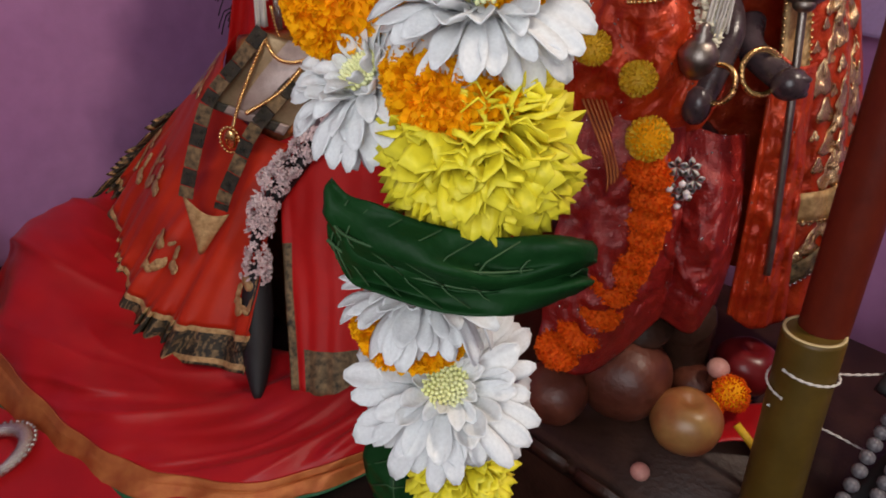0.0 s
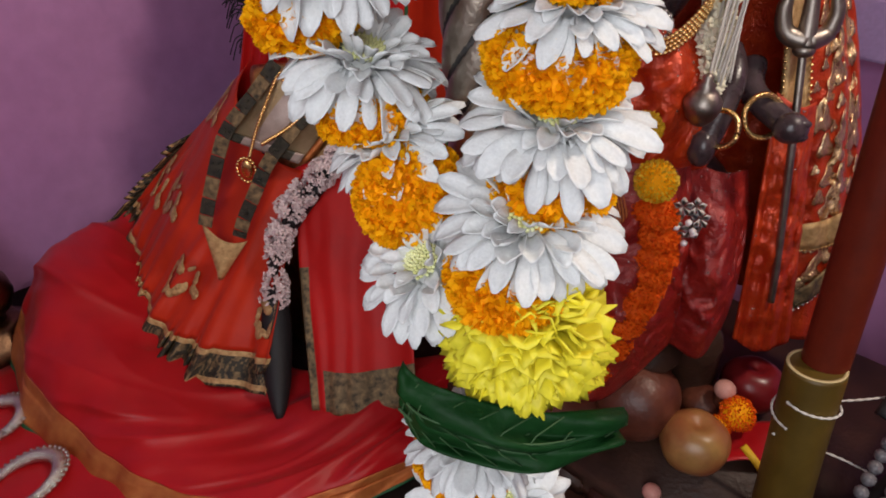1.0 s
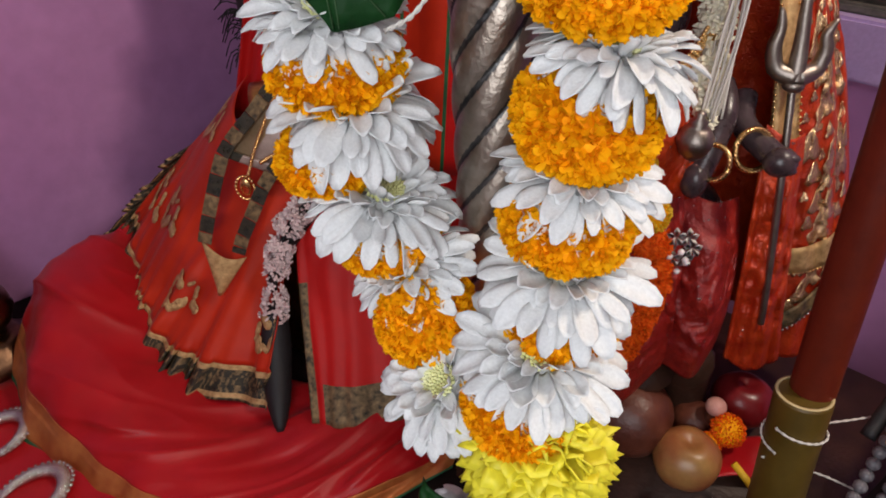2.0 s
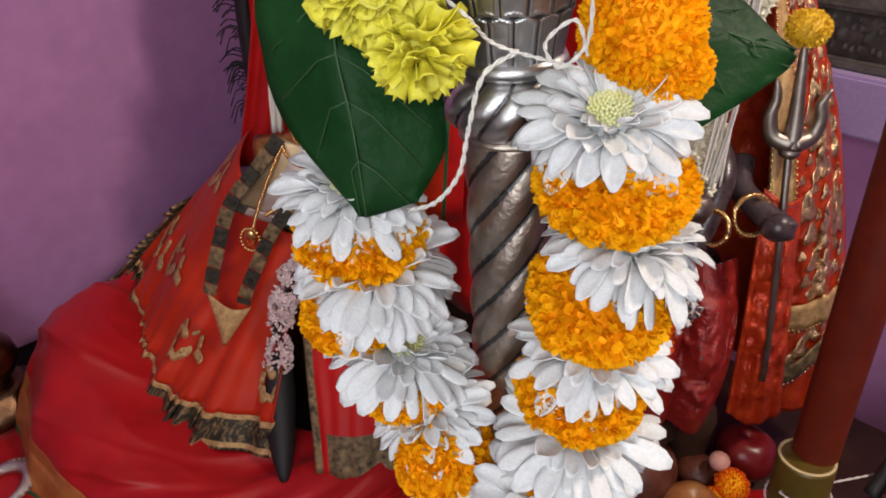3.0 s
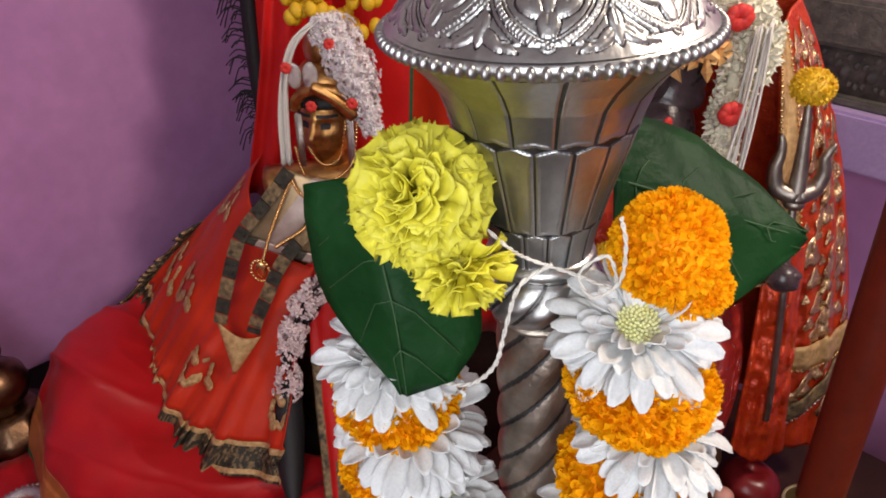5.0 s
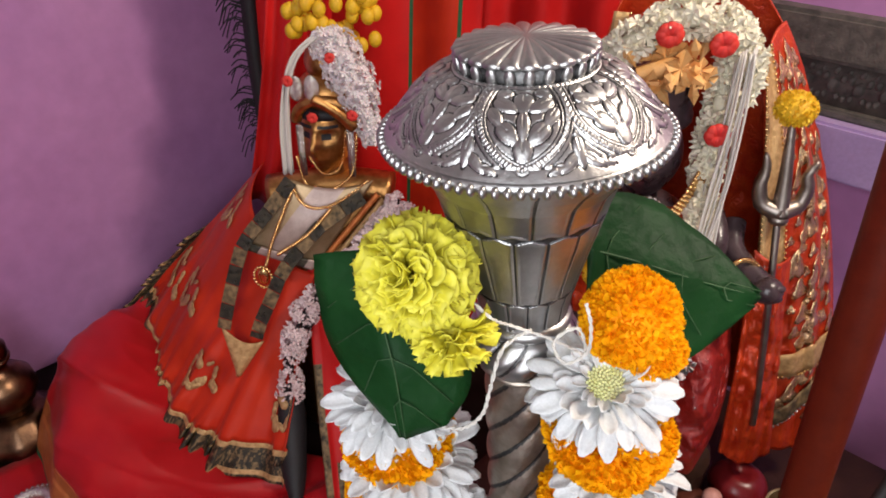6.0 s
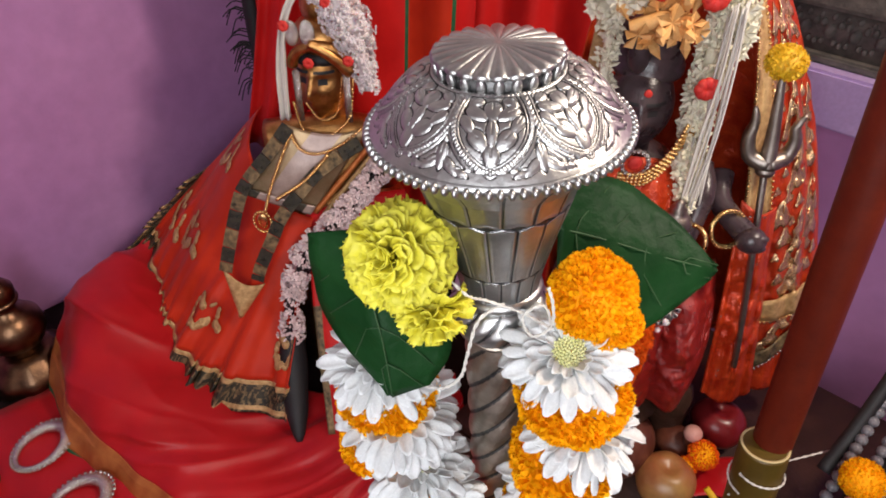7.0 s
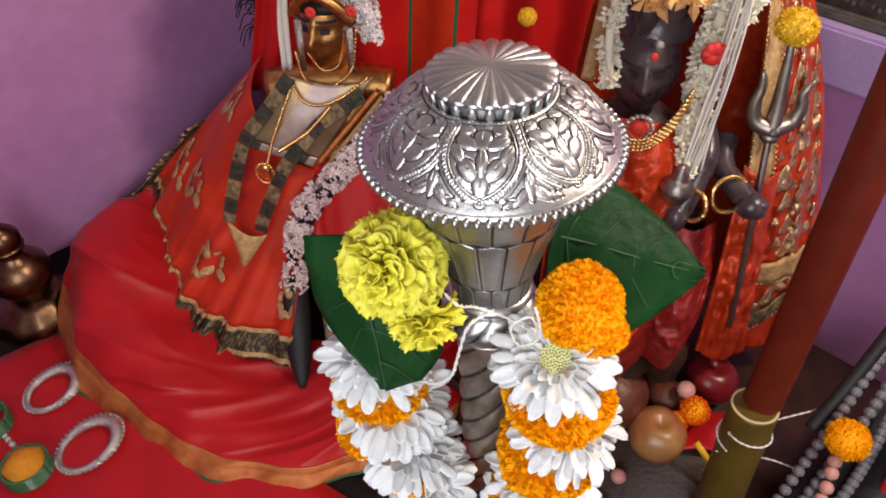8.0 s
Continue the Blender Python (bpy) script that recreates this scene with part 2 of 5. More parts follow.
def sheet(bm, fn, nu, nv, thick=0.0012, pick=None):
    """A cloth or leaf with thickness: fn(u, v) gives a place; pick(u, v) a material's number."""
    top = [[bm.verts.new(fn(i / nu, j / nv)) for j in range(nv + 1)] for i in range(nu + 1)]
    bm.verts.ensure_lookup_table()
    low = []
    for i in range(nu + 1):
        row = []
        for j in range(nv + 1):
            du = top[min(i + 1, nu)][j].co - top[max(i - 1, 0)][j].co
            dv = top[i][min(j + 1, nv)].co - top[i][max(j - 1, 0)].co
            nrm = du.cross(dv)
            nrm = nrm.normalized() if nrm.length > 1e-12 else Vector((0, 0, 1))
            row.append(top[i][j].co - nrm * thick)
        low.append([bm.verts.new(c) for c in row])
    for i in range(nu):
        for j in range(nv):
            k = pick((i + 0.5) / nu, (j + 0.5) / nv) if pick else 0
            bm.faces.new((top[i][j], top[i + 1][j], top[i + 1][j + 1], top[i][j + 1])).material_index = k
            bm.faces.new((low[i][j], low[i][j + 1], low[i + 1][j + 1], low[i + 1][j])).material_index = k
    edge = [(i, 0) for i in range(nu + 1)] + [(nu, j) for j in range(1, nv + 1)] + [(i, nv) for i in range(nu - 1, -1, -1)] + [(0, j) for j in range(nv - 1, 0, -1)]
    for (a, b), (c, d) in zip(edge, edge[1:] + edge[:1]):
        k = pick(min(max((a + c) / 2 / nu, 0.01), 0.99), min(max((b + d) / 2 / nv, 0.01), 0.99)) if pick else 0
        bm.faces.new((top[a][b], low[a][b], low[c][d], top[c][d])).material_index = k


def box(bm, lo, hi, turn=None, mi=0, bevel=0.0):
    c = [(a + b) / 2 for a, b in zip(lo, hi)]
    s = [b - a for a, b in zip(lo, hi)]
    m = (turn or Matrix()) @ Matrix.Translation(c) @ Matrix.Diagonal((*s, 1))
    got = bmesh.ops.create_cube(bm, size=1, matrix=m)
    fs = {f for v in got["verts"] for f in v.link_faces}
    for f in fs:
        f.material_index = mi
    if bevel:
        bmesh.ops.bevel(bm, geom=list({e for f in fs for e in f.edges}), offset=bevel, segments=2, affect="EDGES")


# ---- the room ----
GROUND = -0.15
BASE = -0.36


def wall(name, a, b, z0, z1, thick, material, label):
    """A wall from a to b in plan; its thickness lies on its left."""
    a, b = Vector(a), Vector(b)
    d = (b - a).normalized()
    n = Vector((-d.y, d.x)) * thick
    bm = bmesh.new()
    nu, nv = 60, 40
    def fn(u, v):
        p = a + (b - a) * u
        z = z0 + (z1 - z0) * v
        w = 0.006 * noise.noise(Vector((p.x * 3, p.y * 3, z * 3))) + 0.002 * noise.noise(Vector((p.x * 14, p.y * 14, z * 14)))
        q = p + n.normalized() * w
        return Vector((q.x, q.y, z))
    # White above 1.05 m is added out of view to bounce neutral light.
    sheet(bm, fn, nu, nv, thick, lambda u, v: 1 if z0 + (z1 - z0) * v > 1.05 else 0)
    return solid(name, bm, [material, CEIL], label, "wall", kind="structure")


ALONG, AWAY = Vector((0.766, -0.643)), Vector((0.643, 0.766))
SHELF = Vector((0.467, 0.875))
CORNER = Vector((-0.345, 1.56)) + AWAY * 0.045
wall("wall_left", (-2.07, -0.396), CORNER, BASE, 2.4, 0.1, WALL, "purple distempered plaster wall with faint trowel marks")
wall("wall_right", CORNER, CORNER + ALONG * 2.7, BASE, 2.4, 0.1, WALL, "purple distempered wall behind the stone ledge")
# Unseen near walls close the room; white so that the silver reflects brightness.
wall("wall_near_right", CORNER + ALONG * 2.7, (0.6, -0.75), BASE, 2.4, 0.1, CEIL, "plain white wall added unseen to close the room at right")
wall("wall_near_left", (-0.6, -0.75), (-2.07, -0.396), BASE, 2.4, 0.1, CEIL, "plain white wall added unseen to close the room at left")
wall("wall_near", (0.6, -0.75), (-0.6, -0.75), BASE, 2.4, 0.1, CEIL, "plain white wall added unseen behind the camera")
bm = bmesh.new()
box(bm, (-2.4, -2.1, BASE - 0.1), (2.1, 1.8, BASE))
solid("floor", bm, FLOOR, "dark stone floor of the shrine", "floor", smooth=False, kind="structure")
bm = bmesh.new()
box(bm, (-2.4, -0.74, BASE), (0.43, 1.8, GROUND), None, 0, 0.006)
solid("platform", bm, FLOOR, "low dark stone platform under the statues", "platform", smooth=False, kind="structure")
bm = bmesh.new()
box(bm, (-2.4, -2.1, 2.4), (2.1, 1.8, 2.5))
solid("ceiling", bm, CEIL, "plain white ceiling of the shrine room", "ceiling", smooth=False, kind="structure")


def along_wall(bm, u0, u1, d0, d1, z0, z1, mi=0, bevel=0.0):
    """A bar along the right wall: u along it, d away from the shelf's face."""
    turn = Matrix.Translation((SHELF.x, SHELF.y, 0)) @ Matrix.Rotation(math.atan2(ALONG.y, ALONG.x), 4, "Z")
    box(bm, (u0, d0, z0), (u1, d1, z1), turn, mi, bevel)


ledge = thing("wall_ledge", (SHELF.x, SHELF.y, 0.36), "lilac painted ledge with a carved grey stone frieze on it", "ledge", kind="structure")
bm = bmesh.new()
along_wall(bm, -0.9, 1.5, 0.0, 0.07, 0.36, 0.435, bevel=0.004)
part("ledge_face", bm, LILAC, ledge, smooth=False)
bm = bmesh.new()
along_wall(bm, -0.9, 1.5, 0.02, 0.07, 0.435, 0.447, bevel=0.003)
part("moulding", bm, GREYSTONE, ledge, smooth=False)
bm = bmesh.new()
along_wall(bm, -0.9, 1.5, 0.034, 0.07, 0.445, 0.505)
turn = Matrix.Translation((SHELF.x, SHELF.y, 0)) @ Matrix.Rotation(math.atan2(ALONG.y, ALONG.x), 4, "Z")
for k in range(34):
    u = -0.5 + k * 0.032
    for du, dz, r in ((0, 0, 0.010), (-0.011, 0.01, 0.006), (0.011, 0.01, 0.006), (-0.008, -0.014, 0.005), (0.008, -0.014, 0.005), (0, 0.019, 0.005), (0.016, -0.016, 0.005), (0.016, 0.019, 0.004)):
        ball(bm, turn @ Vector((u + du, 0.034, 0.475 + dz)), r, 8, 6, (1, 0.5, 1))
part("carved_frieze", bm, GREYSTONE, ledge)
bm = bmesh.new()
along_wall(bm, -0.9, 1.5, 0.016, 0.07, 0.505, 0.565, bevel=0.006)
part("cornice", bm, GREYSTONE, ledge, smooth=False)

# ---- pedestal and platform ----
bm = bmesh.new()
turn = Matrix.Translation((0.148, 0.503, 0)) @ Matrix.Rotation(math.radians(-40), 4, "Z")
box(bm, (-0.22, 0.0, GROUND), (0.30, 0.42, -0.03), turn, 0, 0.008)
ped = solid("stone_pedestal", bm, STONEBEIGE, "dark worn stone pedestal under the standing statue", "pedestal", smooth=False)
bm = bmesh.new()
box(bm, (-0.235, -0.012, -0.03), (0.31, 0.43, 0.006), turn, 0, 0.012)
part("pedestal_top", bm, STONEBEIGE, ped, "rounded oily stone rim")

for k in range(7):
    bm = bmesh.new()
    box(bm, (-0.23 + k * 0.073, -0.016, -0.022), (-0.165 + k * 0.073, -0.008, 0.0), turn, 0, 0.003)
    part("rim_stone", bm, STONEBEIGE, ped)

# ---- the silver mace ----
AXIS = Matrix.Translation((-0.011, 0.205, 0.713)) @ Matrix.Rotation(-0.063, 4, "Y")
mace = thing("silver_mace", AXIS @ Vector((0, 0, GROUND - 0.713)), "upright embossed silver mace with a domed beaded head", "mace")
DOME_LONG = 0.027


def dome_radius(s):
    return 0.0170 + 0.0203 * max(s, 0) ** 0.86


@functools.lru_cache(maxsize=None)
def dome_cell(c, s):
    """Height and tarnish of the embossed dome in one of its eight medallions; c runs over it from -1 to 1."""
    if s < 0.075:
        return (0.35 + 0.5 * abs(math.sin(c * 18)), 0) if 0.02 < s < 0.06 else (-0.3, 1)
    if s > 0.94:
        return 0.0, 0
    half = dome_radius(s) * math.pi / 8
    def edge(q):
        k = max(0.0, q - 0.30) / 0.57
        return 0.98 - 0.06 * (1 - min(1, q / 0.3)) ** 2 if k == 0 else 0.98 * math.sqrt(max(0.0, 1 - k * k)) * (1 - 0.34 * k ** 4)
    slope = (edge(s + 0.01) - edge(s - 0.01)) / (0.02 * DOME_LONG)
    d = (abs(c) - edge(s)) / math.hypot(1 / half, slope) if s < 0.87 else math.hypot(c * half, (s - 0.87) * DOME_LONG)
    x, y = c * half, s * DOME_LONG
    if abs(d) < 0.0006:
        return 0.35 + 0.55 * abs(math.sin((y - x * (c > 0) + x * (c <= 0)) * 2600)), 0
    if abs(d) < 0.00085:
        return -0.4, 1
    if abs(d) < 0.0014:
        return 0.45, 0
    if abs(d) < 0.0017:
        return -0.35, 1
    if d < 0:
        shapes = ((0, 0.745, 0.0020, 0.0030, 0), (0, 0.53, 0.0014, 0.0040, 0), (-0.0034, 0.59, 0.0021, 0.0030, 0.7), (0.0034, 0.59, 0.0021, 0.0030, -0.7), (0, 0.27, 0.0022, 0.0034, 0),
                  (-0.0040, 0.31, 0.0020, 0.0031, 1.0), (0.0040, 0.31, 0.0020, 0.0031, -1.0), (-0.0064, 0.44, 0.0016, 0.0028, 0.5), (0.0064, 0.44, 0.0016, 0.0028, -0.5), (-0.0044, 0.16, 0.0014, 0.0024, -0.9), (0.0044, 0.16, 0.0014, 0.0024, 0.9))
    else:
        x = math.copysign(1 - abs(c), c) * half
        shapes = ((0, 0.77, 0.0014, 0.0034, 0), (-0.0030, 0.85, 0.0012, 0.0030, -0.9), (0.0030, 0.85, 0.0012, 0.0030, 0.9), (0, 0.56, 0.0010, 0.0026, 0), (-0.0062, 0.89, 0.0009, 0.0024, -1.1), (0.0062, 0.89, 0.0009, 0.0024, 1.1))
    best, near = 0.0, False
    for cx, cy, w, l, tilt in shapes:
        dx, dy = x - cx, y - cy * DOME_LONG
        u, v = dx * math.cos(tilt) - dy * math.sin(tilt), dx * math.sin(tilt) + dy * math.cos(tilt)
        e = math.hypot(u / (w * (1 - 0.25 * v / l)), v / l)
        if e < 1:
            best = max(best, (0.85 * math.sqrt(1 - e * e) + 0.1) - (0.3 if abs(u) < 0.00018 and v < 0 else 0))
        elif e < 1.2:
            near = True
    return (best, 0) if best > 0 else ((-0.3, 1) if near else (0.0, 0))


bm = bmesh.new()
SECTOR, NV = 120, 110
NU = 8 * SECTOR
cells = [[dome_cell(round(2 * (k + 0.5) / SECTOR - 1, 6), round(j / NV, 6)) for j in range(NV + 1)] for k in range(SECTOR)]
grid = []
for i in range(NU):
    a = 2 * math.pi * (i - 0.59 * SECTOR + 0.5) / NU
    col = []
    for j in range(NV + 1):
        q, h = j / NV, cells[i % SECTOR][j][0]
        r = dome_radius(q) * (1 + 0.008 * h)
        z = 0.0165 * (1 - q ** 1.75) + 0.0005 * h + 0.0012 * max(0, q - 0.86) / 0.14
        col.append(bm.verts.new(AXIS @ Vector((r * math.cos(a), r * math.sin(a), z))))
    grid.append(col)
for i in range(NU):
    for j in range(NV):
        f = bm.faces.new((grid[i][j], grid[i][j + 1], grid[(i + 1) % NU][j + 1], grid[(i + 1) % NU][j]))
        f.material_index = cells[i % SECTOR][j][1]
part("head_dome", bm, [SILVER, SILVERDARK], mace, "embossed floral silver dome")

bm = bmesh.new()
lathe(bm, [(0.0150, 0.0140), (0.0176, 0.0146), (0.0170, 0.0175), (0.0172, 0.0204), (0.0150, 0.0206)], seg=64, turn=AXIS)
part("dome_collar", bm, SILVERDARK, mace, "tarnished collar under the rosette")
bm = bmesh.new()
scallop = lambda a, i, z: 1 + (0.055 * (abs(math.cos(a * 12)) ** 0.5 - 0.6) if i in (1, 2, 3) else 0.0)
rows = lathe(bm, [(0.0158, 0.0196), (0.0180, 0.0201), (0.0185, 0.0209), (0.0178, 0.0215), (0.0150, 0.0220), (0.0110, 0.0226), (0.0060, 0.0232), (0.001, 0.0234)], seg=240, turn=AXIS, wave=scallop)
for row, amp in zip(rows[3:7], (0.00045, 0.00045, 0.0004, 0.0002)):
    for k, v in enumerate(row):
        v.co += AXIS.to_3x3() @ Vector((0, 0, amp * (abs(math.cos(2 * math.pi * k / 240 * 12)) ** 0.6 * 2 - 1)))
part("top_rosette", bm, SILVER, mace, "fluted silver rosette")
bm = bmesh.new()
ball(bm, (0, 0, 0), 0.0015, 10, 8, (0.7, 1, 1.75))
tooth_mesh = mesh_of("rosette_tooth", bm, SILVER)
for k in range(24):
    ob = new("rosette_tooth", tooth_mesh)
    ob.parent = mace
    ob.matrix_basis = PLACE[mace].inverted() @ AXIS @ Matrix.Rotation(2 * math.pi * k / 24, 4, "Z") @ Matrix.Translation((0.0176, 0, 0.0180)) @ Matrix.Rotation(0.25, 4, "Y")

rim = bmesh.new()
lathe(rim, [(0.0345, -0.0028), (0.0368, -0.0026), (0.0380, -0.0010), (0.0378, 0.0006), (0.0360, 0.0014)], seg=96, turn=AXIS)
rim_ob = part("rim", rim, SILVER, mace)
bm = bmesh.new()
ball(bm, (0, 0, 0), 0.00128, 10, 8, (1.25, 0.8, 1.25))
bead_mesh = mesh_of("rim_bead", bm, SILVER)
for k in range(84):
    a = 2 * math.pi * k / 84
    ob = new("rim_bead", bead_mesh)
    ob.parent = rim_ob
    ob.matrix_basis = PLACE[mace].inverted() @ AXIS @ Matrix.Rotation(a, 4, "Z") @ Matrix.Translation((0.0384, 0, -0.0008))

GOBLET = [(0.0360, -0.003), (0.0338, -0.0052), (0.0300, -0.009), (0.0265, -0.0138), (0.0243, -0.020), (0.0220, -0.029), (0.0193, -0.038), (0.0168, -0.047), (0.0150, -0.054), (0.0140, -0.060), (0.0138, -0.0625)]


def goblet_radius(z):
    for (r0, z0), (r1, z1) in zip(GOBLET, GOBLET[1:]):
        if z >= z1:
            return r0 + (r1 - r0) * (z0 - z) / (z0 - z1)
    return GOBLET[-1][0]


@functools.lru_cache(maxsize=None)
def goblet_cell(c, z):
    """Relief and tarnish over one panel's width (c from -1 to 1) of the three tiers of pointed panels."""
    half = goblet_radius(z) * math.pi / 16
    for tier, (top, low) in enumerate(((0.0, -0.0225), (-0.0225, -0.0490), (-0.0490, -0.07))):
        if low < z <= top:
            w = c if tier % 2 else (c + 2) % 2 - 1
            d = (1 - abs(w)) * half
            if tier:
                d = min(d, (top - z) * 0.9 - abs(w) * half * 0.28 + 0.0002)
            if tier < 2:
                d = min(d, (z - low) * 0.9 - (1 - abs(w)) * half * 0.22 + 0.0006)
            if d < 0.00026:
                return -1.0, 1
            return (0.6 if 0.0006 < d < 0.0011 else 0.15 if d < 0.0006 else 0.0), 0
    return 0.0, 0


bm = bmesh.new()
PANEL, NV = 28, 200
NU = 16 * PANEL
zs = [-0.003 - 0.0592 * j / NV for j in range(NV + 1)]
cells = [[goblet_cell(round(2 * (k + 0.5) / PANEL - 1, 6), round(z, 7)) for z in zs] for k in range(PANEL)]
grid = []
for i in range(NU):
    a = 2 * math.pi * (i - 0.42 * PANEL) / NU
    col = []
    for j, z in enumerate(zs):
        r = goblet_radius(z) + 0.00030 * cells[i % PANEL][j][0]
        col.append(bm.verts.new(AXIS @ Vector((r * math.cos(a), r * math.sin(a), z))))
    grid.append(col)
for i in range(NU):
    for j in range(NV):
        f = bm.faces.new((grid[i][j], grid[i][j + 1], grid[(i + 1) % NU][j + 1], grid[(i + 1) % NU][j]))
        f.material_index = cells[i % PANEL][j][1]
part("goblet", bm, [SILVER, SILVERDARK], mace, "flared silver cup of petal panels")
bm = bmesh.new()
lathe(bm, [(0.0125, -0.0605), (0.0148, -0.0614), (0.0155, -0.0632), (0.0148, -0.0650), (0.0130, -0.0656)], seg=64, turn=AXIS)
part("neck_ring", bm, SILVER, mace)
bm = bmesh.new()
KNOP = [(0.0132, -0.0652), (0.0150, -0.0662), (0.0166, -0.0682), (0.0178, -0.0705), (0.0183, -0.0730), (0.0180, -0.0755), (0.0170, -0.0780), (0.0152, -0.0802), (0.0134, -0.0815)]
twist = lambda a, i, z: 1 + 0.07 * (abs(math.cos(6 * a - z * 260)) ** 0.6 - 0.7) * math.sin(math.pi * i / 48) ** 0.5
lathe(bm, [(p.x, p.y) for p in smooth_line([(r, z, 0) for r, z in KNOP], 49)], seg=288, turn=AXIS, wave=twist)
for f in bm.faces:
    c = AXIS.inverted() @ f.calc_center_median()
    if abs(math.cos(6 * math.atan2(c.y, c.x) - c.z * 260)) < 0.22:
        f.material_index = 1
part("twisted_knop", bm, [SILVER, SILVERDARK], mace)
bm = bmesh.new()
lathe(bm, [(0.0120, -0.0812), (0.0140, -0.0820), (0.0142, -0.0834), (0.0122, -0.0842)], seg=64, turn=AXIS)
part("pole_ring", bm, POLESILVER, mace)
bm = bmesh.new()
low = (GROUND - 0.713) / math.cos(0.063) + 0.002
heights = [-0.084 - 0.0006 * j for j in range(471)] + [-0.366 + (low + 0.366) * j / 160 for j in range(1, 161)]
prof = [(0.0124, z) for z in heights]
spiral = lambda a, i, z: 1 + 0.10 * (abs(math.cos(3 * a - z * 200)) ** 0.7 - 0.6)
lathe(bm, prof, seg=192, turn=AXIS, wave=spiral)
for f in bm.faces:
    c = AXIS.inverted() @ f.calc_center_median()
    if abs(math.cos(3 * math.atan2(c.y, c.x) - c.z * 200)) < 0.25:
        f.material_index = 1
part("twisted_pole", bm, [POLESILVER, SILVERDARK], mace, "spirally fluted worn silver pole")

# ---- flowers ----


def petal_mesh(name, length, width, droop, cup, material, notch=0.0, n=8):
    """A cupped petal along x with thickness; notch frays its tip."""
    bm = bmesh.new()
    def fn(u, v):
        w = width * min(1.0, 0.42 + 1.0 * u) * (1.0 if u < 0.70 else math.sqrt(max(0.02, 1 - ((u - 0.70) / 0.315) ** 2)))
        if notch:
            w = width * min(1.0, 0.35 + 1.1 * u)
        y = (v - 0.5) * w
        x = length * u * (1 - notch * (0.5 + 0.5 * math.cos(v * 12.57 + width * 9000)) * u)
        return Vector((x, y, -droop * u * u + cup * (4 * (v - 0.5) ** 2) * w - 0.02 * length * math.sin(7 * u + 3 * v)))
    sheet(bm, fn, n, 4, 0.00025)
    return mesh_of(name, bm, material)


WHITE_PETALS = [petal_mesh("petal", 0.0195, w, d, c, WHITEPETAL) for w, d, c in ((0.0074, 0.003, 0.16), (0.0068, 0.006, 0.12), (0.0080, 0.008, 0.20), (0.0062, 0.005, -0.10))]
WHITE_SHORT = [petal_mesh("petal", 0.0130, 0.0060, d, 0.3, WHITEPETAL) for d in (-0.002, 0.001, 0.004)]
YELLOW_PETALS = [petal_mesh("petal", 0.0100, w, d, c, YELLOWPETAL, 0.22, 5) for w, d, c in ((0.0062, 0.001, 0.3), (0.0070, 0.003, -0.3), (0.0056, 0.004, 0.3))]
PALE_PETALS = [petal_mesh("petal", 0.0098, w, d, c, PALEYELLOW, 0.18, 5) for w, d, c in ((0.0060, 0.000, 0.3), (0.0068, 0.002, -0.3), (0.0054, 0.003, 0.3))]
RND = random.Random(7)


def bud(bm, at, d, length, r, mi=0):
    """A five-sided spindle: one jasmine bud."""
    d = Vector(d).normalized()
    s = d.cross(Vector((0.3, 0.5, 0.81))).normalized()
    t = s.cross(d)
    a, b = bm.verts.new(at), bm.verts.new(Vector(at) + d * length)
    ring = [bm.verts.new(Vector(at) + d * length * 0.62 + r * (math.cos(k * 1.2566) * s + math.sin(k * 1.2566) * t)) for k in range(5)]
    for k in range(5):
        bm.faces.new((a, ring[k], ring[(k + 1) % 5])).material_index = mi
        bm.faces.new((b, ring[(k + 1) % 5], ring[k])).material_index = mi


def facing(axis, spin=0.0):
    return Vector(axis).to_track_quat("Z", "Y").to_matrix().to_4x4() @ Matrix.Rotation(spin, 4, "Z")


def put_petal(parent, mesh, az, elev, root, scale, roll=0.0, lift=0.0):
    ob = new("petal", mesh)
    ob.parent = parent
    ob.matrix_basis = Matrix.Rotation(az, 4, "Z") @ Matrix.Translation((root, 0, lift)) @ Matrix.Rotation(-elev, 4, "Y") @ Matrix.Rotation(roll, 4, "X") @ Matrix.Scale(scale, 4)
    return ob


def flower_core(name, at, axis, bm, material, parent, label):
    m = PLACE[parent].inverted() @ Matrix.Translation(at) @ facing(axis, RND.uniform(0, 6.28))
    ob = new(name, mesh_of(name, bm, material))
    ob.parent = parent
    ob.matrix_basis = m
    return tagged(ob, label)


